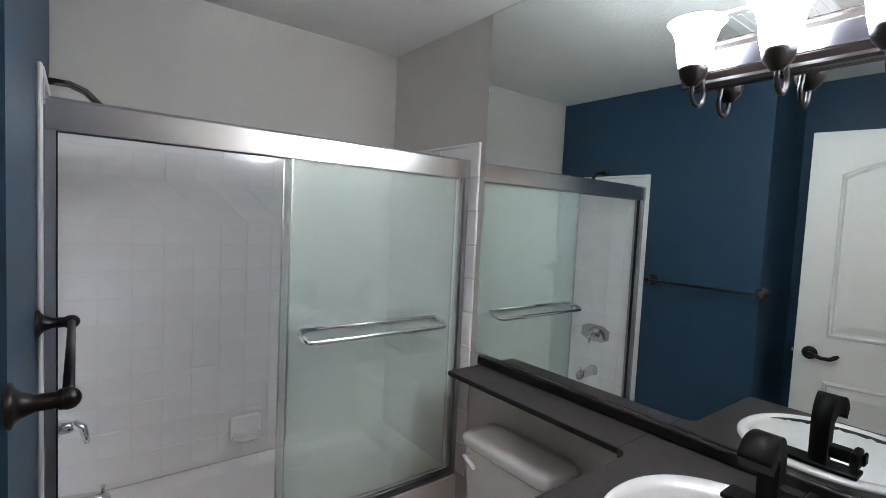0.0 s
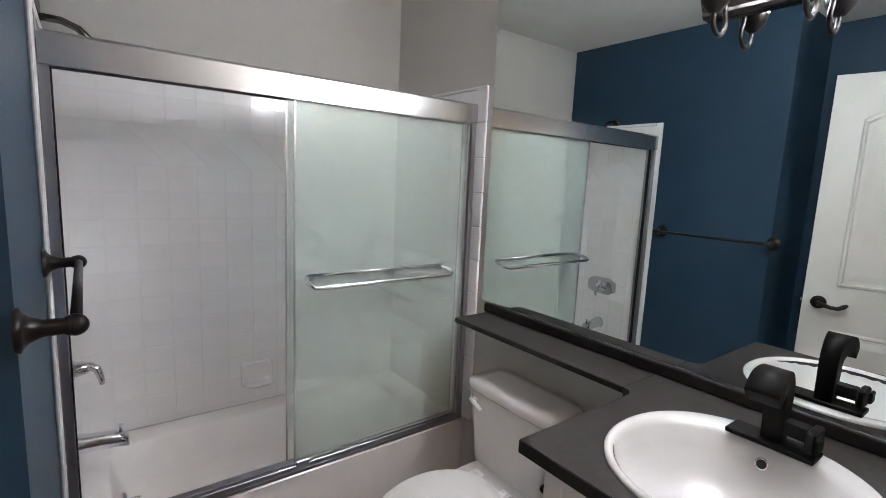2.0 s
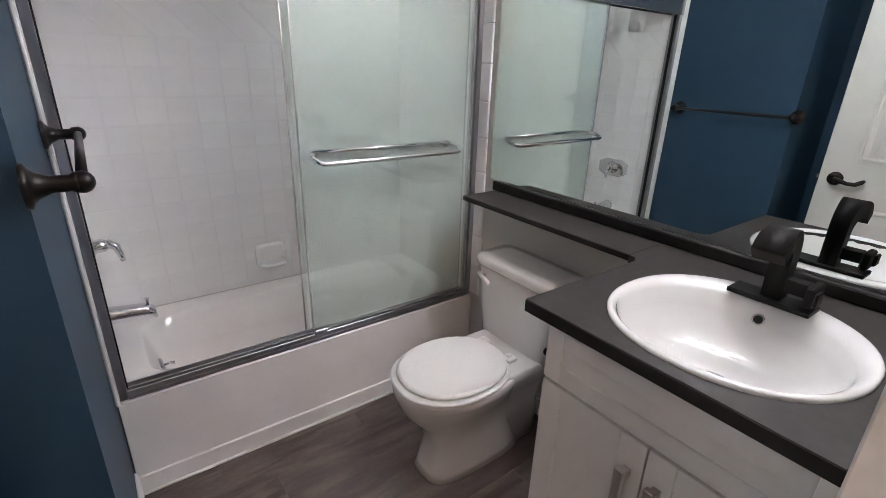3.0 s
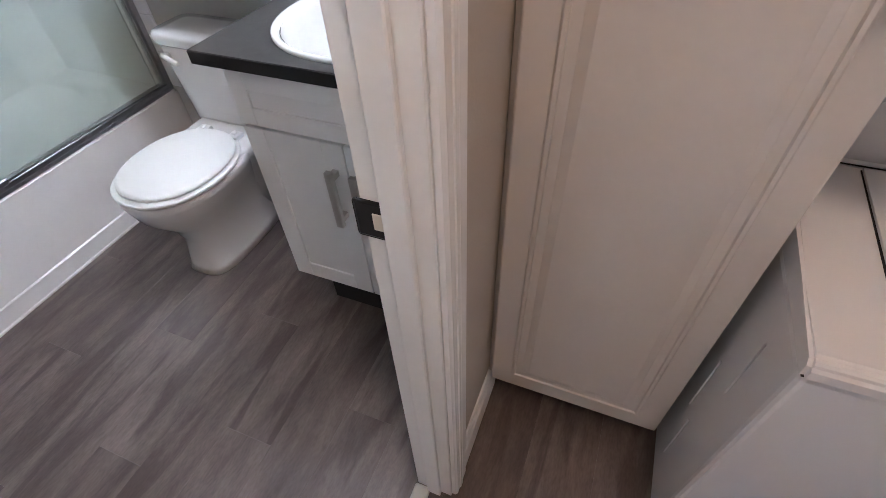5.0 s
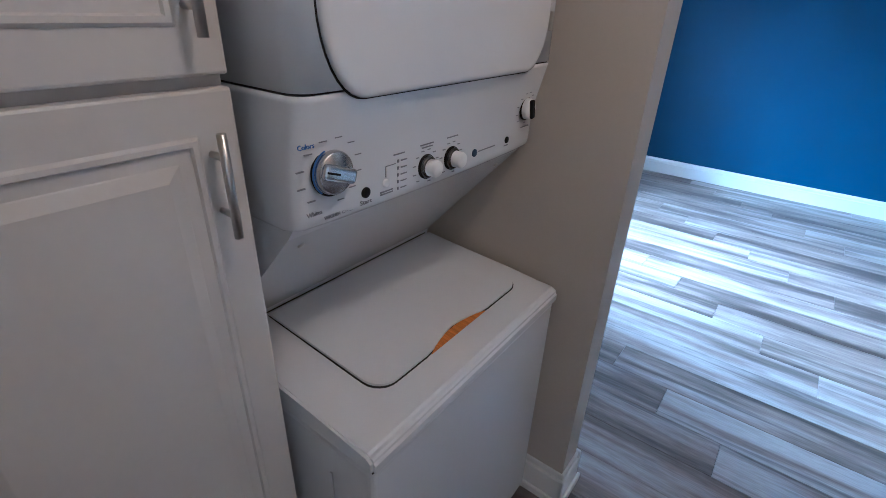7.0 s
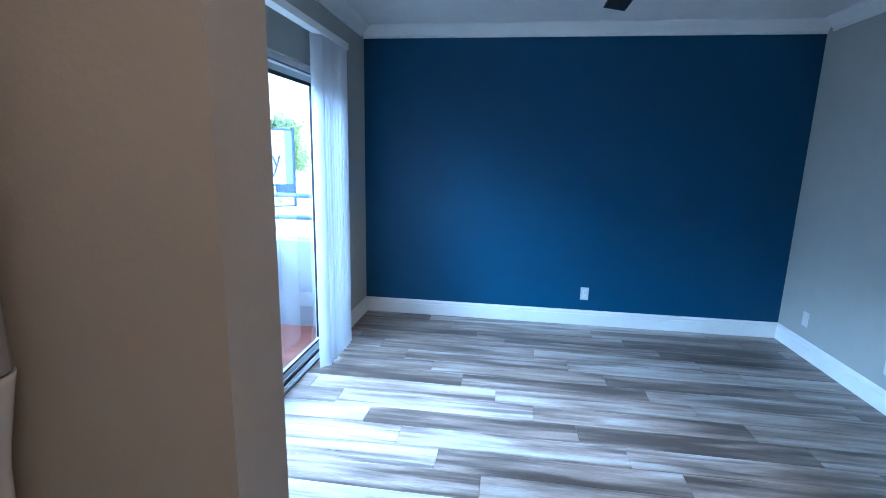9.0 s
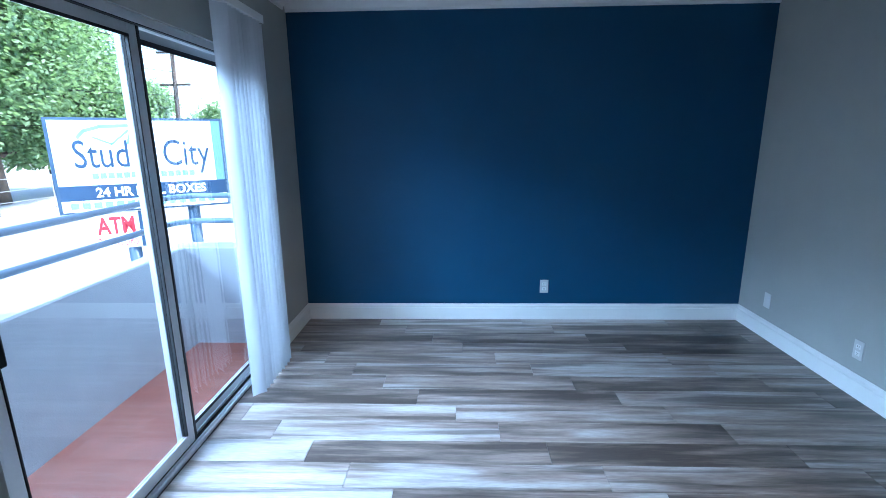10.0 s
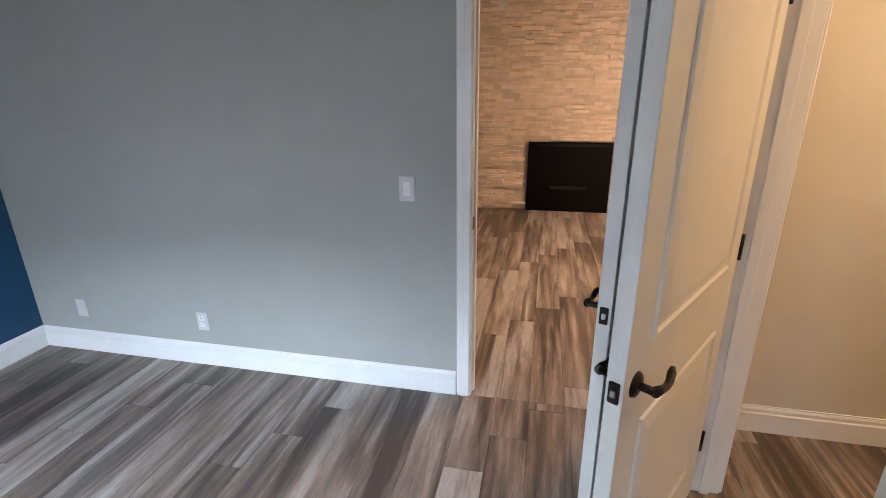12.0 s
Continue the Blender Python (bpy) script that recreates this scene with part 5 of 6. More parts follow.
for word, ya, yb, zz, h_, m_ in (("Start", -0.264, -0.288, 1.1395, 0.010, PRINT), ("WASHER CYCLES", -0.198, -0.256, 1.1365, 0.0075, PRINT), ("Colors", -0.158, -0.184, 1.246, 0.0095, PRINTB), ("Whites", -0.170, -0.196, 1.1475, 0.0095, PRINT)):
    face_m = Matrix(((0, 0, -1, px_at(zz, ya) - 0.0006), (-1, 0, 0, ya), (0, 1, 0, zz), (0, 0, 0, 1)))
    text("lettering", word, h_, ya - yb, face_m, m_, pan, 0.0, 0.0008)
pbox("call_line", (px_at(1.19, -0.335) - 0.0006, -0.3405, 1.1892, px_at(1.19, -0.335) + 0.002, -0.318, 1.1900), PRINT, pan)
pbox("call_line", (px_at(1.18, -0.318) - 0.0006, -0.3186, 1.172, px_at(1.18, -0.318) + 0.002, -0.3178, 1.1892), PRINT, pan)

# ---- bedroom window, blinds, outlets, fan ----
sl = thing("window_1", (1.59, -2.92, 0), "aluminium sliding glass door to the balcony", "sliding door", kind="structure")
FR = mat("window_frame_aluminium", (0.66, 0.68, 0.69), 0.35, 0.3, bump=0.05)
FRD = mat("window_seal_and_shade_dark", (0.018, 0.020, 0.024), 0.45, bump=0.05)
for n, b in (("sill_track", (1.535, -3.86, 0.0, 1.655, -1.99, 0.022)), ("head_track", (1.535, -3.86, 2.03, 1.655, -1.99, 2.07)), ("side_jamb", (1.535, -3.86, 0.022, 1.655, -3.835, 2.03)), ("side_jamb", (1.535, -2.015, 0.022, 1.655, -1.99, 2.03))):
    pbox(n, b, FR, sl, 0.003)
for x in (1.548, 1.585, 1.625):
    pbox("track_rib", (x, -3.83, 0.0225, x + 0.005, -2.02, 0.036), FR, sl)
pbox("track_groove", (1.556, -3.83, 0.0222, 1.583, -2.02, 0.026), DARK, sl)


def slider(x, ya, yb):
    p = pbox("sash", (x, ya, 0.04, x + 0.03, ya + 0.055, 2.025), FR, sl, 0.003)
    pbox("stile", (x, yb - 0.055, 0.04, x + 0.03, yb, 2.025), FR, p, 0.003)
    pbox("rail", (x, ya + 0.055, 0.04, x + 0.03, yb - 0.055, 0.10), FR, p, 0.003)
    pbox("rail", (x, ya + 0.055, 1.975, x + 0.03, yb - 0.055, 2.025), FR, p, 0.003)
    pbox("gasket", (x - 0.001, ya + 0.0552, 0.1005, x + 0.031, ya + 0.062, 1.9745), DARK, p)
    pbox("gasket", (x - 0.001, yb - 0.062, 0.1005, x + 0.031, yb - 0.0552, 1.9745), DARK, p)
    g = pbox("pane", (x + 0.012, ya + 0.062, 0.1, x + 0.018, yb - 0.062, 1.975), PANE, p)
    g.visible_shadow = False
    return p


s1 = slider(1.553, -2.955, -2.02)
pbox("stile_seal", (1.5505, -2.972, 0.04, 1.585, -2.956, 2.025), FRD, s1, 0.002, "dark seal along the meeting stile")
pbox("rail_seal", (1.5505, -2.90, 1.968, 1.5525, -2.08, 1.981), FRD, s1, 0.0, "dark glazing bead")
s2 = slider(1.590, -3.832, -2.90)
pbox("stile_seal", (1.5872, -3.004, 0.04, 1.5898, -2.955, 2.025), FRD, s2, 0.0, "dark inner face of the meeting stile")
pbox("rail_seal", (1.5872, -3.77, 1.960, 1.5898, -3.005, 1.985), FRD, s2, 0.0, "dark glazing bead")
pbox("rail_seal", (1.5872, -3.77, 0.085, 1.5898, -3.005, 0.102), FRD, s2, 0.0, "dark glazing bead")
# added dark strip that draws the shadow line below the head track
pbox("head_shadow_strip", (1.536, -3.83, 2.0255, 1.556, -2.02, 2.0298), FRD, sl, 0.0, "dark strip under the head track, its shadow put in as colour")
bm = bmesh.new()
box(bm, 1.528, -2.085, 0.90, 1.5525, -2.045, 1.12, 0.006, 2)
part("handle", bm, BLACK, s1, "black pull handle")

bl = thing("vertical_blinds", (1.42, -3.6, 2.2), "white vertical blinds drawn into a stack at the side", "blinds")
pbox("head_rail", (1.375, -3.90, 2.235, 1.435, -1.95, 2.275), PLASW, bl, 0.003)
pbox("valance", (1.366, -3.90, 2.232, 1.3745, -1.95, 2.278), PLASW, bl, 0.002)
rnd = random.Random(4)
for k in range(10):
    y = -3.415 - k * 0.050
    a = radians(52 + rnd.uniform(-13, 13) - k * 1.5)
    bm = bmesh.new()
    n = 6
    rows = []
    for z in (0.035, 0.8, 1.5, 2.232):
        row = []
        for i in range(n + 1):
            u = (i / n - 0.5) * 0.089
            bow = 0.006 * (1 - (2 * i / n - 1) ** 2)
            row.append(bm.verts.new((1.405 + u * math.sin(a) + bow * math.cos(a), y + u * math.cos(a) - bow * math.sin(a), z)))
        rows.append(row)
    for r0, r1 in zip(rows, rows[1:]):
        for i in range(n):
            f = bm.faces.new((r0[i], r0[i + 1], r1[i + 1], r1[i]))
            f.smooth = True
    bmesh.ops.solidify(bm, geom=list(bm.faces), thickness=0.0012)
    part("slat", bm, BLIND, bl)


def outlet(name, label, pos, axis, side, kind="duplex", w=0.072, h=0.116):
    """A wall plate; axis is the wall's normal."""
    x, y, z = pos
    t = thing(name, pos, label, "switch" if kind == "switch" else "outlet", "wall outlets" if kind == "duplex" else "")

    def bx(n, u0, v0, u1, v1, d0, d1, m_, par, bev=0.0):
        q = (x + side * d0, y + u0, z + v0, x + side * d1, y + u1, z + v1) if axis == "x" else (x + u0, y + side * d0, z + v0, x + u1, y + side * d1, z + v1)
        return pbox(n, q, m_, par, bev)
    pl = bx("plate", -w / 2, -h / 2, w / 2, h / 2, 0.0005, 0.006, PLATE, t, 0.002)
    if kind == "duplex":
        for s in (-1, 1):
            r = bx("receptacle", -0.017, s * 0.021 - 0.014, 0.017, s * 0.021 + 0.014, 0.006, 0.008, PLASW, pl, 0.001)
            for u in (-0.006, 0.006):
                bx("slot", u - 0.0012, s * 0.021 - 0.002, u + 0.0012, s * 0.021 + 0.007, 0.008, 0.0085, DARK, pl)
            bx("ground_hole", -0.002, s * 0.021 - 0.010, 0.002, s * 0.021 - 0.006, 0.008, 0.0085, DARK, pl)
    elif kind == "switch":
        bx("frame", -0.018, -0.034, 0.018, 0.034, 0.006, 0.0075, PLASW, pl, 0.001)
        bx("rocker", -0.016, -0.032, 0.016, 0.030, 0.0075, 0.010, PLASW, pl, 0.0015)
        bx("slider", -0.013, -0.012, 0.004, 0.004, 0.010, 0.013, PLASW, pl, 0.002)
    return t


outlet("wall_outlet", "white duplex outlet on the deep blue wall", (-0.541, YS, 0.297), "y", 1)
outlet("cover_plate", "white blank cover plate on the grey wall", (XW, -4.40, 0.297), "x", 1, "blank")
outlet("wall_outlet", "white duplex outlet on the grey wall", (XW, -3.535, 0.287), "x", 1)
outlet("light_switch", "white dimmer switch plate on the grey wall", (XW, -2.249, 1.125), "x", 1, "switch", 0.078, 0.122)

fan = thing("ceiling_fan", (-0.34, -2.75, CR), "dark ceiling fan hanging from the bedroom ceiling", "ceiling fan")
FX, FY = -0.34, -2.72
bm = bmesh.new()
lathe(bm, [(0.0, 0.0), (0.07, 0.0), (0.06, -0.05), (0.015, -0.06), (0.015, -0.12), (0.09, -0.13), (0.11, -0.19), (0.09, -0.27), (0.0, -0.28)], (FX, FY, CR))
part("motor", bm, BRONZE, fan)
for k in range(5):
    a = radians(-90 + 72 * k)
    bm = bmesh.new()
    box(bm, 0.18, -0.06, -0.004, 0.66, 0.06, 0.004, 0.003, m=Matrix.Translation((FX, FY, CR - 0.268)) @ Matrix.Rotation(a, 4, "Z") @ Matrix.Rotation(radians(10), 4, "X"))
    b_ = part("blade", bm, BRONZE, fan)
    bm = bmesh.new()
    box(bm, 0.08, -0.02, -0.006, 0.22, 0.02, -0.001, 0.002, m=Matrix.Translation((FX, FY, CR - 0.255)) @ Matrix.Rotation(a, 4, "Z"))
    part("bracket", bm, BRONZE, b_)

# ---- balcony and street ----
solid("balcony_floor", (1.66, -4.30, -0.22, 2.28, -1.2, -0.03), RED, "terracotta coated balcony floor", "floor")
solid("balcony_parapet", (2.28, -4.30, -0.22, 2.42, -1.2, 0.755), STUCCO, "pale stucco balcony parapet", "parapet", 0.01)
solid("balcony_end_wall", (1.66, -4.50, -0.22, 2.42, -4.30, 0.755), STUCCO, "pale stucco end of the balcony parapet", "parapet", 0.01)
solid("facade", (1.66, -9.0, -3.0, 1.75, -4.62, 6.0), STUCCO, "pale stucco house front", "facade")
rl = thing("balcony_railing", (2.40, -3.2, 0.755), "blue-grey painted tube railing on the parapet", "railing")
for z in (0.935, 1.13):
    ptube("rail", [(2.37, -1.25, z), (2.37, -4.25, z)] + arc((2.17, -4.25, z), 0.20, 0, -90, 6, "xy") + [(1.68, -4.45, z)], 0.021, RAIL, rl)
for y in (-1.6, -2.85, -4.10):
    pbox("post", (2.355, y - 0.02, 0.756, 2.385, y + 0.02, 1.13), RAIL, rl, 0.003)

GZ = -1.7
g = solid("ground", (-400, -400, GZ - 0.5, 400, 400, GZ), CONC, "pale concrete ground outside", "ground")
solid("road", (9.5, -300, GZ + 0.001, 18.5, 300, GZ + 0.012), ASPH, "grey street", "road")


# street sign: origin at the lower left of the face as read, facing the house
def sign_matrix(u, v, d=0.0):
    return SIGN @ Matrix.Translation((u, v, d))


SGC = Vector((5.97, -7.52, 0.53))
SIGN = Matrix.Translation(SGC) @ Matrix.Rotation(radians(212.3), 4, "Z") @ Matrix.Rotation(radians(90), 4, "X")
SW, SH = 2.21, 1.32
sg = thing("street_sign", (SGC.x, SGC.y, GZ), "white and navy roadside sign board advertising mail boxes", "sign")


def sbox(name, u0, v0, u1, v1, d0, d1, material, parent=sg, label=""):
    bm = bmesh.new()
    box(bm, u0, v0, d0, u1, v1, d1, 0.0, 1, m=SIGN)
    return part(name, bm, material, parent, label)


def sbar(name, pts, w, material):
    bm = bmesh.new()
    for (ua, va), (ub, vb) in zip(pts, pts[1:]):
        ln, an = math.hypot(ub - ua, vb - va), math.atan2(vb - va, ub - ua)
        box(bm, -w / 3, -w / 2, 0.001, ln + w / 3, w / 2, 0.004, 0.0, 1, m=SIGN @ Matrix.Translation((ua, va, 0)) @ Matrix.Rotation(an, 4, "Z"))
    return part(name, bm, material, sg)


sbox("cabinet", -0.05, -0.03, SW + 0.05, SH + 0.04, -0.3, -0.01, SIGNF)
face = sbox("face", 0, 0, SW, SH, -0.01, 0.0, SIGNW, sg, "white face with a little added glow")
sbox("edge_band", SW - 0.13, 0.385, SW, SH, 0.001, 0.003, TEALG, sg, "grey-teal strip along the edge")
sbox("navy_band", 0.0, 0.165, SW, 0.385, 0.001, 0.004, NAVY)
text("lettering", "Studio City", 0.58, 1.80, sign_matrix(0.22, 0.64, 0.002), NAVY, sg)
text("lettering", "24 HR MAIL BOXES", 0.19, 1.48, sign_matrix(0.43, 0.21, 0.006), SIGNW, sg, 0.006)
for k in range(14):
    if k != 8:
        sbox("teal_bar", 0.42 + k * 0.098, 0.475, 0.42 + k * 0.098 + 0.078, 0.56, 0.001, 0.004, TEAL)
for k in range(14):
    sbox("small_bar", 0.1 + k * 0.14, 0.04, 0.1 + k * 0.14 + 0.10, 0.13, 0.001, 0.004, TEAL)
sbar("envelope_mark", [(0.32, 1.08), (0.40, 1.17), (0.60, 1.23), (1.00, 1.25)], 0.05, TEAL)
sbar("envelope_mark", [(1.00, 1.25), (0.92, 0.98)], 0.03, TEAL)
sbar("envelope_mark", [(0.50, 1.08), (0.72, 0.98), (1.00, 1.22)], 0.03, TEAL)
atm = sbox("lower_board", 0.32, -0.60, 0.91, -0.06, -0.2, -0.005, SIGNW, sg, "white lower board")
text("lettering", "ATM", 0.36, 0.48, sign_matrix(0.37, -0.36, -0.003), REDP, sg, 0.010)
text("lettering", "24 HOURS", 0.2, 0.52, sign_matrix(0.35, -0.56, -0.003), REDP, sg)
sbox("side_strip", 0.91, -0.60, 1.01, -0.06, -0.2, 0.0, NAVY)
bm = bmesh.new()
a_ = SIGN @ Vector((1.7, -0.03, -0.15))
tube(bm, [(a_.x, a_.y, GZ), (a_.x, a_.y, a_.z)], 0.09)
part("post", bm, SIGNF, sg)
bm = bmesh.new()
a_ = SIGN @ Vector((0.8, -0.60, -0.1))
tube(bm, [(a_.x, a_.y, GZ), (a_.x, a_.y, a_.z)], 0.09)
part("post", bm, SIGNF, sg)

# fence, pole, wires, trees
fe = thing("chain_link_fence", (24, -16, GZ), "grey wire fence along the far side of the street", "fence")
for k in range(14):
    y = -36 + k * 3.0
    ptube("post", [(20.5, y, GZ), (20.5, y, GZ + 1.7)], 0.03, NICKEL, fe, seg=6)
for z in (0.1, 0.6, 1.1, 1.65):
    ptube("wire", [(20.5, -36, GZ + z), (20.5, 3, GZ + z)], 0.02, NICKEL, fe, seg=5)
up = thing("utility_pole", (21.75, -38, GZ), "weathered wooden utility pole with cross arms", "utility pole")
ptube("pole", [(21.9, -38, GZ), (21.5, -38, 11.5)], [0.2, 0.13], POLEW, up, seg=10)
for z in (9.0, 7.9, 5.6):
    pbox("cross_arm", (20.5, -38.08, z, 22.8, -37.92, z + 0.16), POLEW, up)
for k, (z, dx) in enumerate(((9.2, -1.0), (9.2, 1.0), (8.1, -1.0), (8.1, 0.9), (6.6, 0.0), (4.9, 0.1), (3.0, 0.2))):
    pts = [(21.65 + dx, -38 + 46 * u, z - 2.0 * 4 * u * (1 - u) * 0.4) for u in [i / 8 for i in range(9)]]
    ptube("cable", pts, 0.02, BLACK, up, seg=5)


def tree(name, label, x, y, h, spread, count, seed, leaf=0.30):
    rn = random.Random(seed)
    t = thing(name, (x, y, GZ), label, "tree", "trees across the street")
    bm = bmesh.new()
    tube(bm, [(x, y, GZ), (x + 0.1, y, GZ + h * 0.25), (x - 0.1, y + 0.2, GZ + h * 0.55), (x, y, GZ + h * 0.9)], [h * 0.035, h * 0.028, h * 0.018, 0.03], 8)
    limbs = []
    for k in range(34):
        a, z = rn.uniform(0, 6.28), GZ + h * rn.uniform(0.14, 0.85)
        ln = spread * rn.uniform(0.5, 1.0) * (1.25 - (z - GZ) / h)
        e = Vector((x + math.cos(a) * ln, y + math.sin(a) * ln, z + ln * rn.uniform(0.15, 0.6)))
        tube(bm, [(x, y, z), ((x + e.x) / 2, (y + e.y) / 2, z + ln * 0.1), e], [h * 0.012, h * 0.007, 0.015], 6)
        limbs.append(e)
    part("trunk", bm, BARK, t)
    vs, fs = [], []
    for k in range(count):
        c = rn.choice(limbs)
        r = spread * 0.26
        p = Vector((c.x + rn.gauss(0, r), c.y + rn.gauss(0, r), c.z + rn.gauss(0, r * 0.85)))
        if p.z < GZ + h * 0.12:
            continue
        d1 = Vector((rn.gauss(0, 1), rn.gauss(0, 1), rn.gauss(0, 0.6))).normalized() * leaf * rn.uniform(0.5, 1.2)
        d2 = d1.orthogonal().normalized() * leaf * rn.uniform(0.25, 0.6)
        i = len(vs)
        vs += [p - d1, p + d2, p + d1, p - d2]
        fs.append((i, i + 1, i + 2, i + 3))
    me = bpy.data.meshes.new("crown")
    me.from_pydata([v - Vector((x, y, GZ)) for v in vs], [], fs)
    me.materials.append(LEAF)
    ob = new("crown", me)
    ob.parent = t
    tagged(ob, kind="stuff")
    return t


tree("broadleaf_tree", "tall dense green tree across the street", 25, -25.5, 17, 5.0, 150000, 1, 0.17)
tree("broadleaf_tree", "tall green tree behind the fence", 27, -18, 16, 5.0, 110000, 2, 0.17)
tree("broadleaf_tree", "full green tree behind the fence", 26.5, -31.5, 14, 4.0, 110000, 3, 0.17)
tree("small_tree", "low green tree beyond the sign", 30.5, -48, 9.0, 2.6, 14000, 5, 0.22)
tree("small_tree", "low green tree beyond the utility pole", 25.0, -50, 6.6, 2.6, 9000, 6, 0.22)

# ---- living room things ----
tv = thing("wall_television", (XF + 0.1, -3.35, 1.3), "black television on the stone wall with a yellow sticker", "television")
pbox("housing", (XF + 0.05, -3.98, 1.28, XF + 0.15, -2.665, 2.06), BLACK, tv, 0.004)
pbox("screen", (XF + 0.1505, -3.96, 1.31, XF + 0.153, -2.68, 2.045), SCREEN, tv)
pbox("sticker", (XF + 0.1535, -2.83, 1.30, XF + 0.156, -2.735, 1.50), YEL, tv)
fp = thing("fireplace", (XF + 0.03, -1.32, 0), "black glass-fronted fireplace insert in the stone wall", "fireplace")
pbox("surround", (XF + 0.01, -1.84, 0.0, XF + 0.066, -0.79, 0.905), SCREEN, fp, 0.003)
pbox("glass_front", (XF + 0.067, -1.80, 0.06, XF + 0.072, -0.83, 0.84), SCREEN, fp)
pbox("grille", (XF + 0.067, -1.80, 0.852, XF + 0.078, -0.83, 0.885), BLACK, fp, 0.002)
pbox("louvre", (XF + 0.073, -1.55, 0.30, XF + 0.076, -1.08, 0.34), BRONZE, fp, 0.001)
outlet("wall_outlet", "white outlet low on the stone wall", (XF + 0.045, -2.80, 0.40), "x", 1, "blank", 0.09, 0.13)
outlet("wall_box", "white cover high on the stone wall", (XF + 0.045, -2.22, 2.52), "x", 1, "blank", 0.12, 0.12)

solid("threshold", (-0.312, 0.366, 0.0005, 0.452, 0.408, 0.008), mat("pale_threshold_strip", (0.46, 0.43, 0.39), 0.45, bump=0.05), "pale transition strip in the bathroom doorway", "threshold", 0.003)

# ---- pieces: planks and stones ----
def plank_mesh(w, l, mat_):
    bm = bmesh.new()
    g = 0.0002 if mat_ is BPLANK else 0.0006
    box(bm, -l / 2 + g, -w / 2 + g, -0.006, l / 2 - g, w / 2 - g, 0.0)
    bmesh.ops.bevel(bm, geom=[e for e in bm.edges if all(v.co.z > -1e-4 for v in e.verts)], offset=2 * g, segments=1, affect="EDGES")
    me = bpy.data.meshes.new("plank")
    bm.to_mesh(me)
    bm.free()
    me.materials.append(mat_)
    return me


def lay(name, label, area, w, l, x_off, y_off, shift, material):
    """Planks along x over an area, each row shifted; cut at the area's edge."""
    ax0, ay0, ax1, ay1 = area
    fl = thing(name, ((ax0 + ax1) / 2, (ay0 + ay1) / 2, 0), label, "floor", kind="structure")
    cache = {}
    r0, r1 = math.floor((ay0 - y_off) / w), math.ceil((ay1 - y_off) / w)
    for r in range(r0, r1):
        ya, yb = max(ay0, y_off + r * w), min(ay1, y_off + (r + 1) * w)
        if yb - ya < 0.004:
            continue
        start = x_off + r * shift
        c0, c1 = math.floor((ax0 - start) / l), math.ceil((ax1 - start) / l)
        for c in range(c0, c1):
            xa, xb = max(ax0, start + c * l), min(ax1, start + (c + 1) * l)
            if xb - xa < 0.004:
                continue
            key = (round(xb - xa, 4), round(yb - ya, 4))
            if key not in cache:
                cache[key] = plank_mesh(key[1], key[0], material)
            ob = new("plank", cache[key])
            ob.parent = fl
            ob.location = Vector(((xa + xb) / 2, (ya + yb) / 2, 0)) - fl.location
    return fl


lay("floor_bedroom", "grey-brown vinyl plank floor in the bedroom", (XW, YS, XE + 0.012, -0.9), 0.176, 1.22, -0.026, -3.20, -0.235, PLANK)
lay("floor_entry", "grey-brown vinyl plank floor in the entry", (XW, -0.9, -0.72, 1.0), 0.176, 1.22, -0.026, -3.20, -0.235, PLANK)
lay("floor_hall", "taupe vinyl plank floor in the hall and laundry", (-0.72, -0.9, 1.32, 0.372), 0.176, 1.22, 0.4, -0.9, -0.31, BPLANK)
lay("floor_bath", "taupe vinyl plank floor in the bathroom", (-0.45, 0.372, XV, TUB_Y + 0.004), 0.152, 0.914, 0.2, 0.372, 0.37, BPLANK)
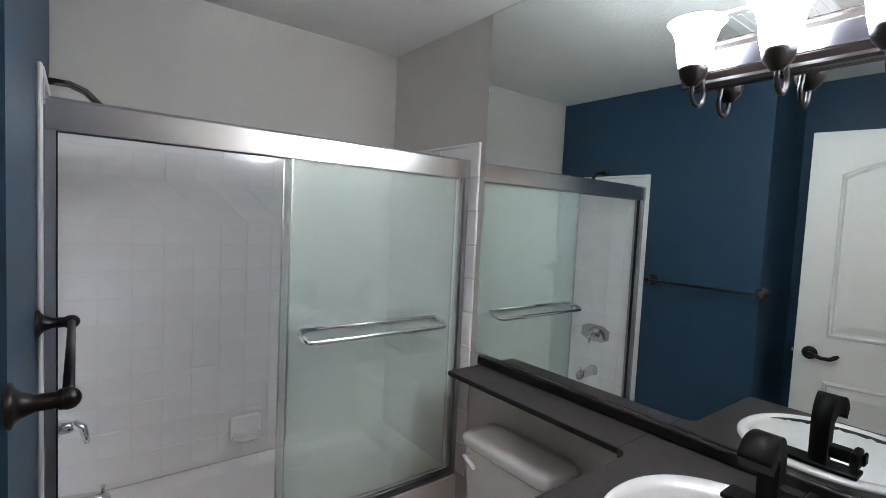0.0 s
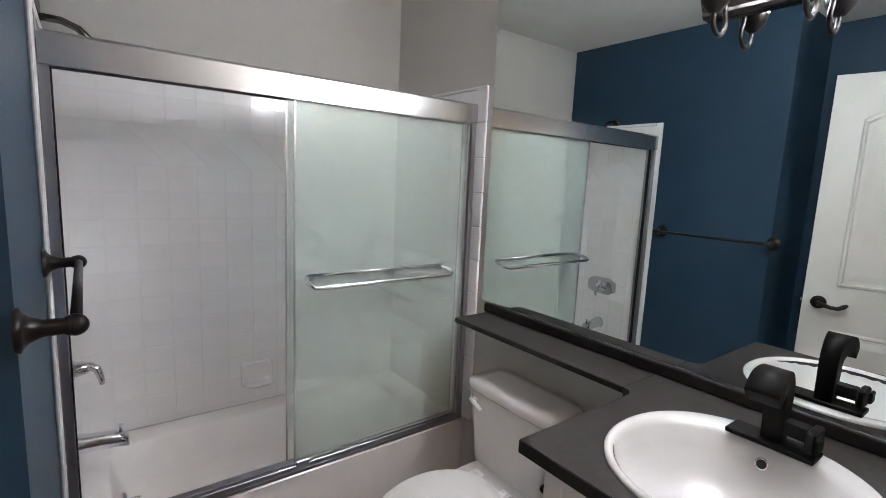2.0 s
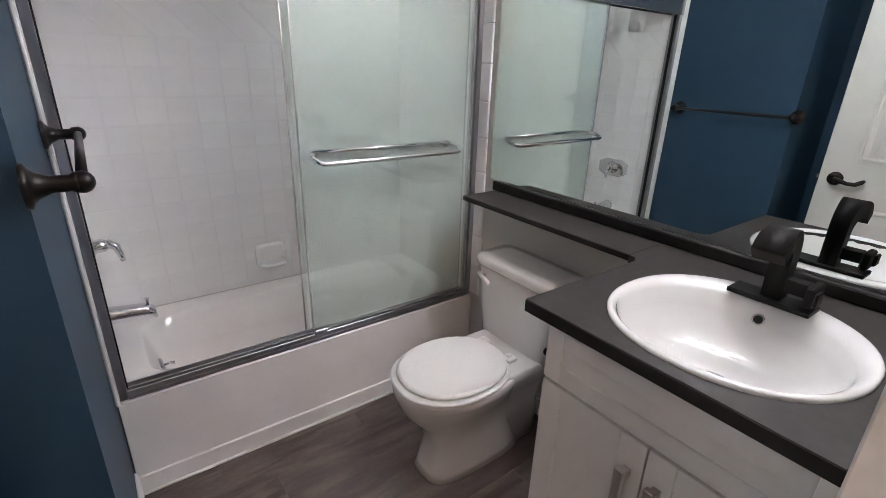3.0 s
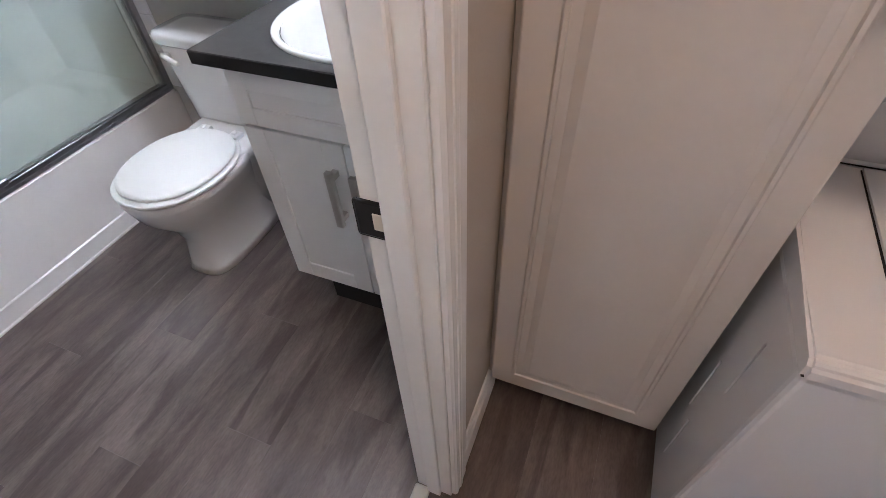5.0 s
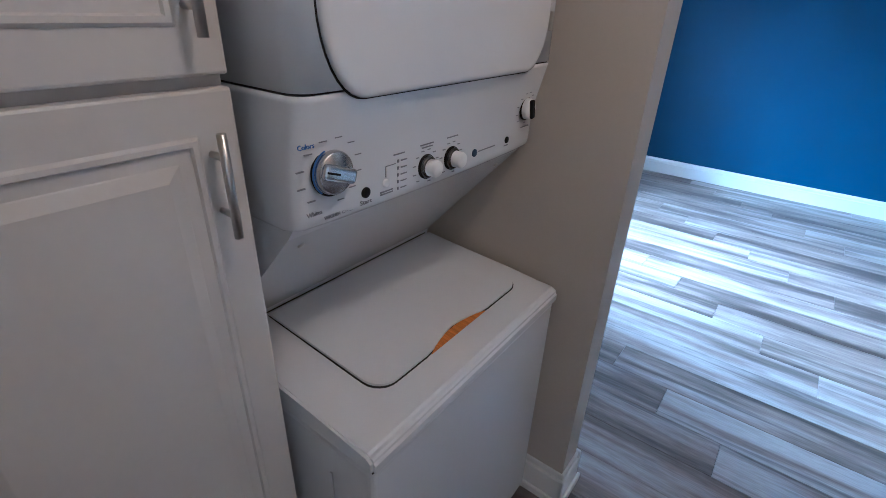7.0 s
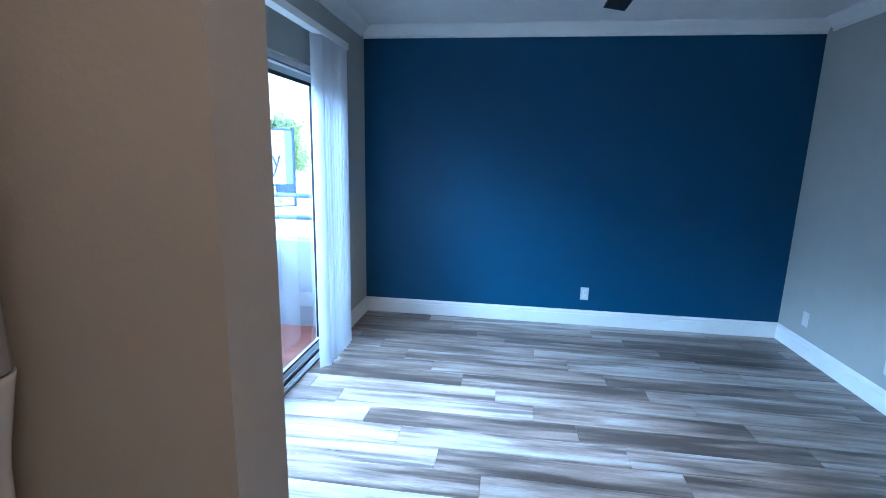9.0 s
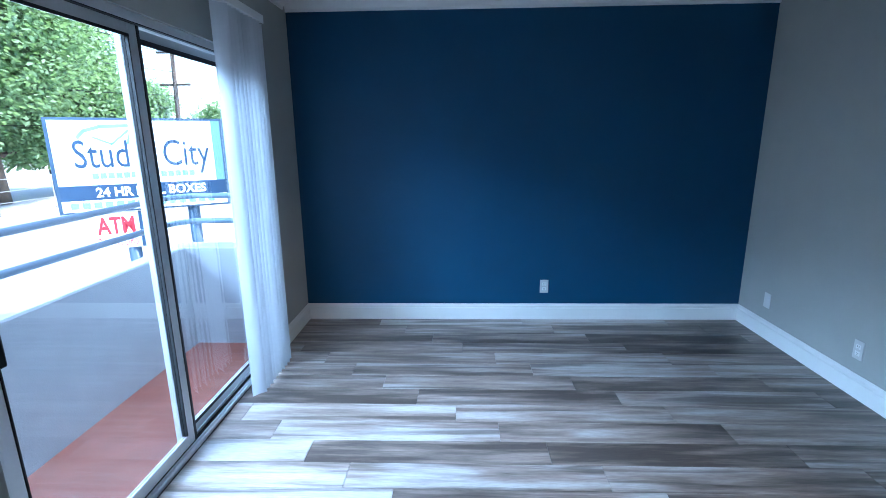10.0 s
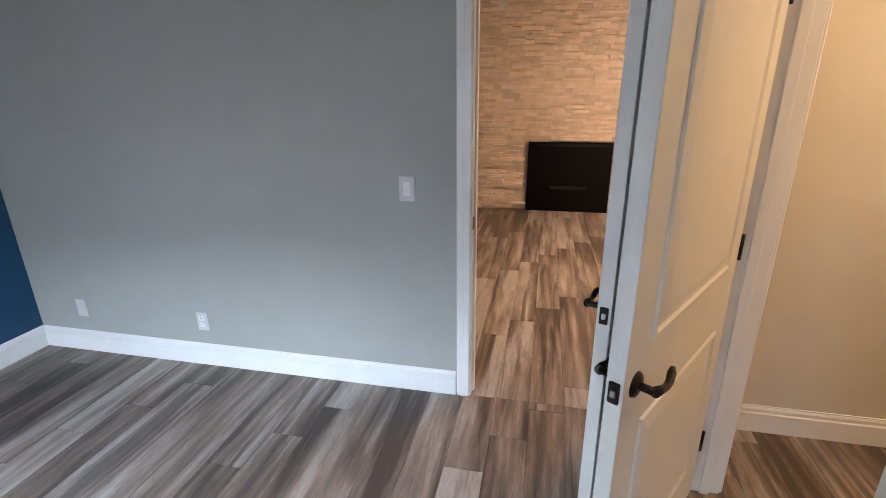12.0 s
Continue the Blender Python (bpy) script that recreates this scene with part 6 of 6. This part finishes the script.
lay("floor_living", "grey-brown vinyl plank floor in the living room", (XF, -5.2, XW, 1.38), 0.176, 1.22, -0.026, -3.20, -0.235, PLANK)

# ledger stone wall: small split stones of uneven depth
st = thing("stone_wall", (XF, -2.0, 0), "beige split-face ledger stone wall", "stone wall", kind="structure")
rs = random.Random(8)
vs, fs = [], []


def stone_box(x, ya, yb, za, zb, d):
    i = len(vs)
    j = lambda: rs.uniform(-0.004, 0.004)
    for xx, y, z in ((x, ya, za), (x, yb, za), (x, yb, zb), (x, ya, zb), (x + d + j(), ya, za), (x + d + j(), yb, za), (x + d + j(), yb, zb), (x + d + j(), ya, zb)):
        vs.append((xx, y, z))
    for q in ((4, 5, 6, 7), (0, 4, 7, 3), (1, 2, 6, 5), (3, 7, 6, 2), (0, 1, 5, 4)):
        fs.append(tuple(i + k for k in q))


z = 0.0
count = 0
while z < CR:
    h = rs.choice((0.025, 0.033, 0.04, 0.05))
    y = -5.2
    while y < 1.3:
        w = rs.uniform(0.09, 0.30)
        yb = min(y + w, 1.36)
        zb = min(z + h, CR)
        if not (y < -0.79 and yb > -1.84 and z < 0.905):
            d = rs.uniform(0.010, 0.070)
            if -1.9 < y < -0.2 and 0.9 <= z < 1.9 and count < 290:
                bm = bmesh.new()
                box(bm, XF, y + 0.001, z + 0.001, XF + d, yb - 0.001, zb - 0.001)
                for v in bm.verts:
                    if v.co.x > XF + 0.01:
                        v.co.x += rs.uniform(-0.005, 0.005)
                part("stone", bm, STONE, st)
                count += 1
            else:
                stone_box(XF, y + 0.001, yb - 0.001, z + 0.001, zb - 0.001, d)
        y = yb
    z += h
me = bpy.data.meshes.new("stone_field")
me.from_pydata([(a - XF, b + 2.0, c) for a, b, c in vs], [], fs)
STONEF = STONE.copy()
me.materials.append(STONEF)
nt = STONEF.node_tree
geo = nt.nodes.new("ShaderNodeNewGeometry")
for nd in nt.nodes:
    if nd.type == "MAP_RANGE":
        nt.links.new(geo.outputs["Random Per Island"], nd.inputs["Value"])
sf = new("stone_field", me)
sf.parent = st
tagged(sf, kind="stuff")
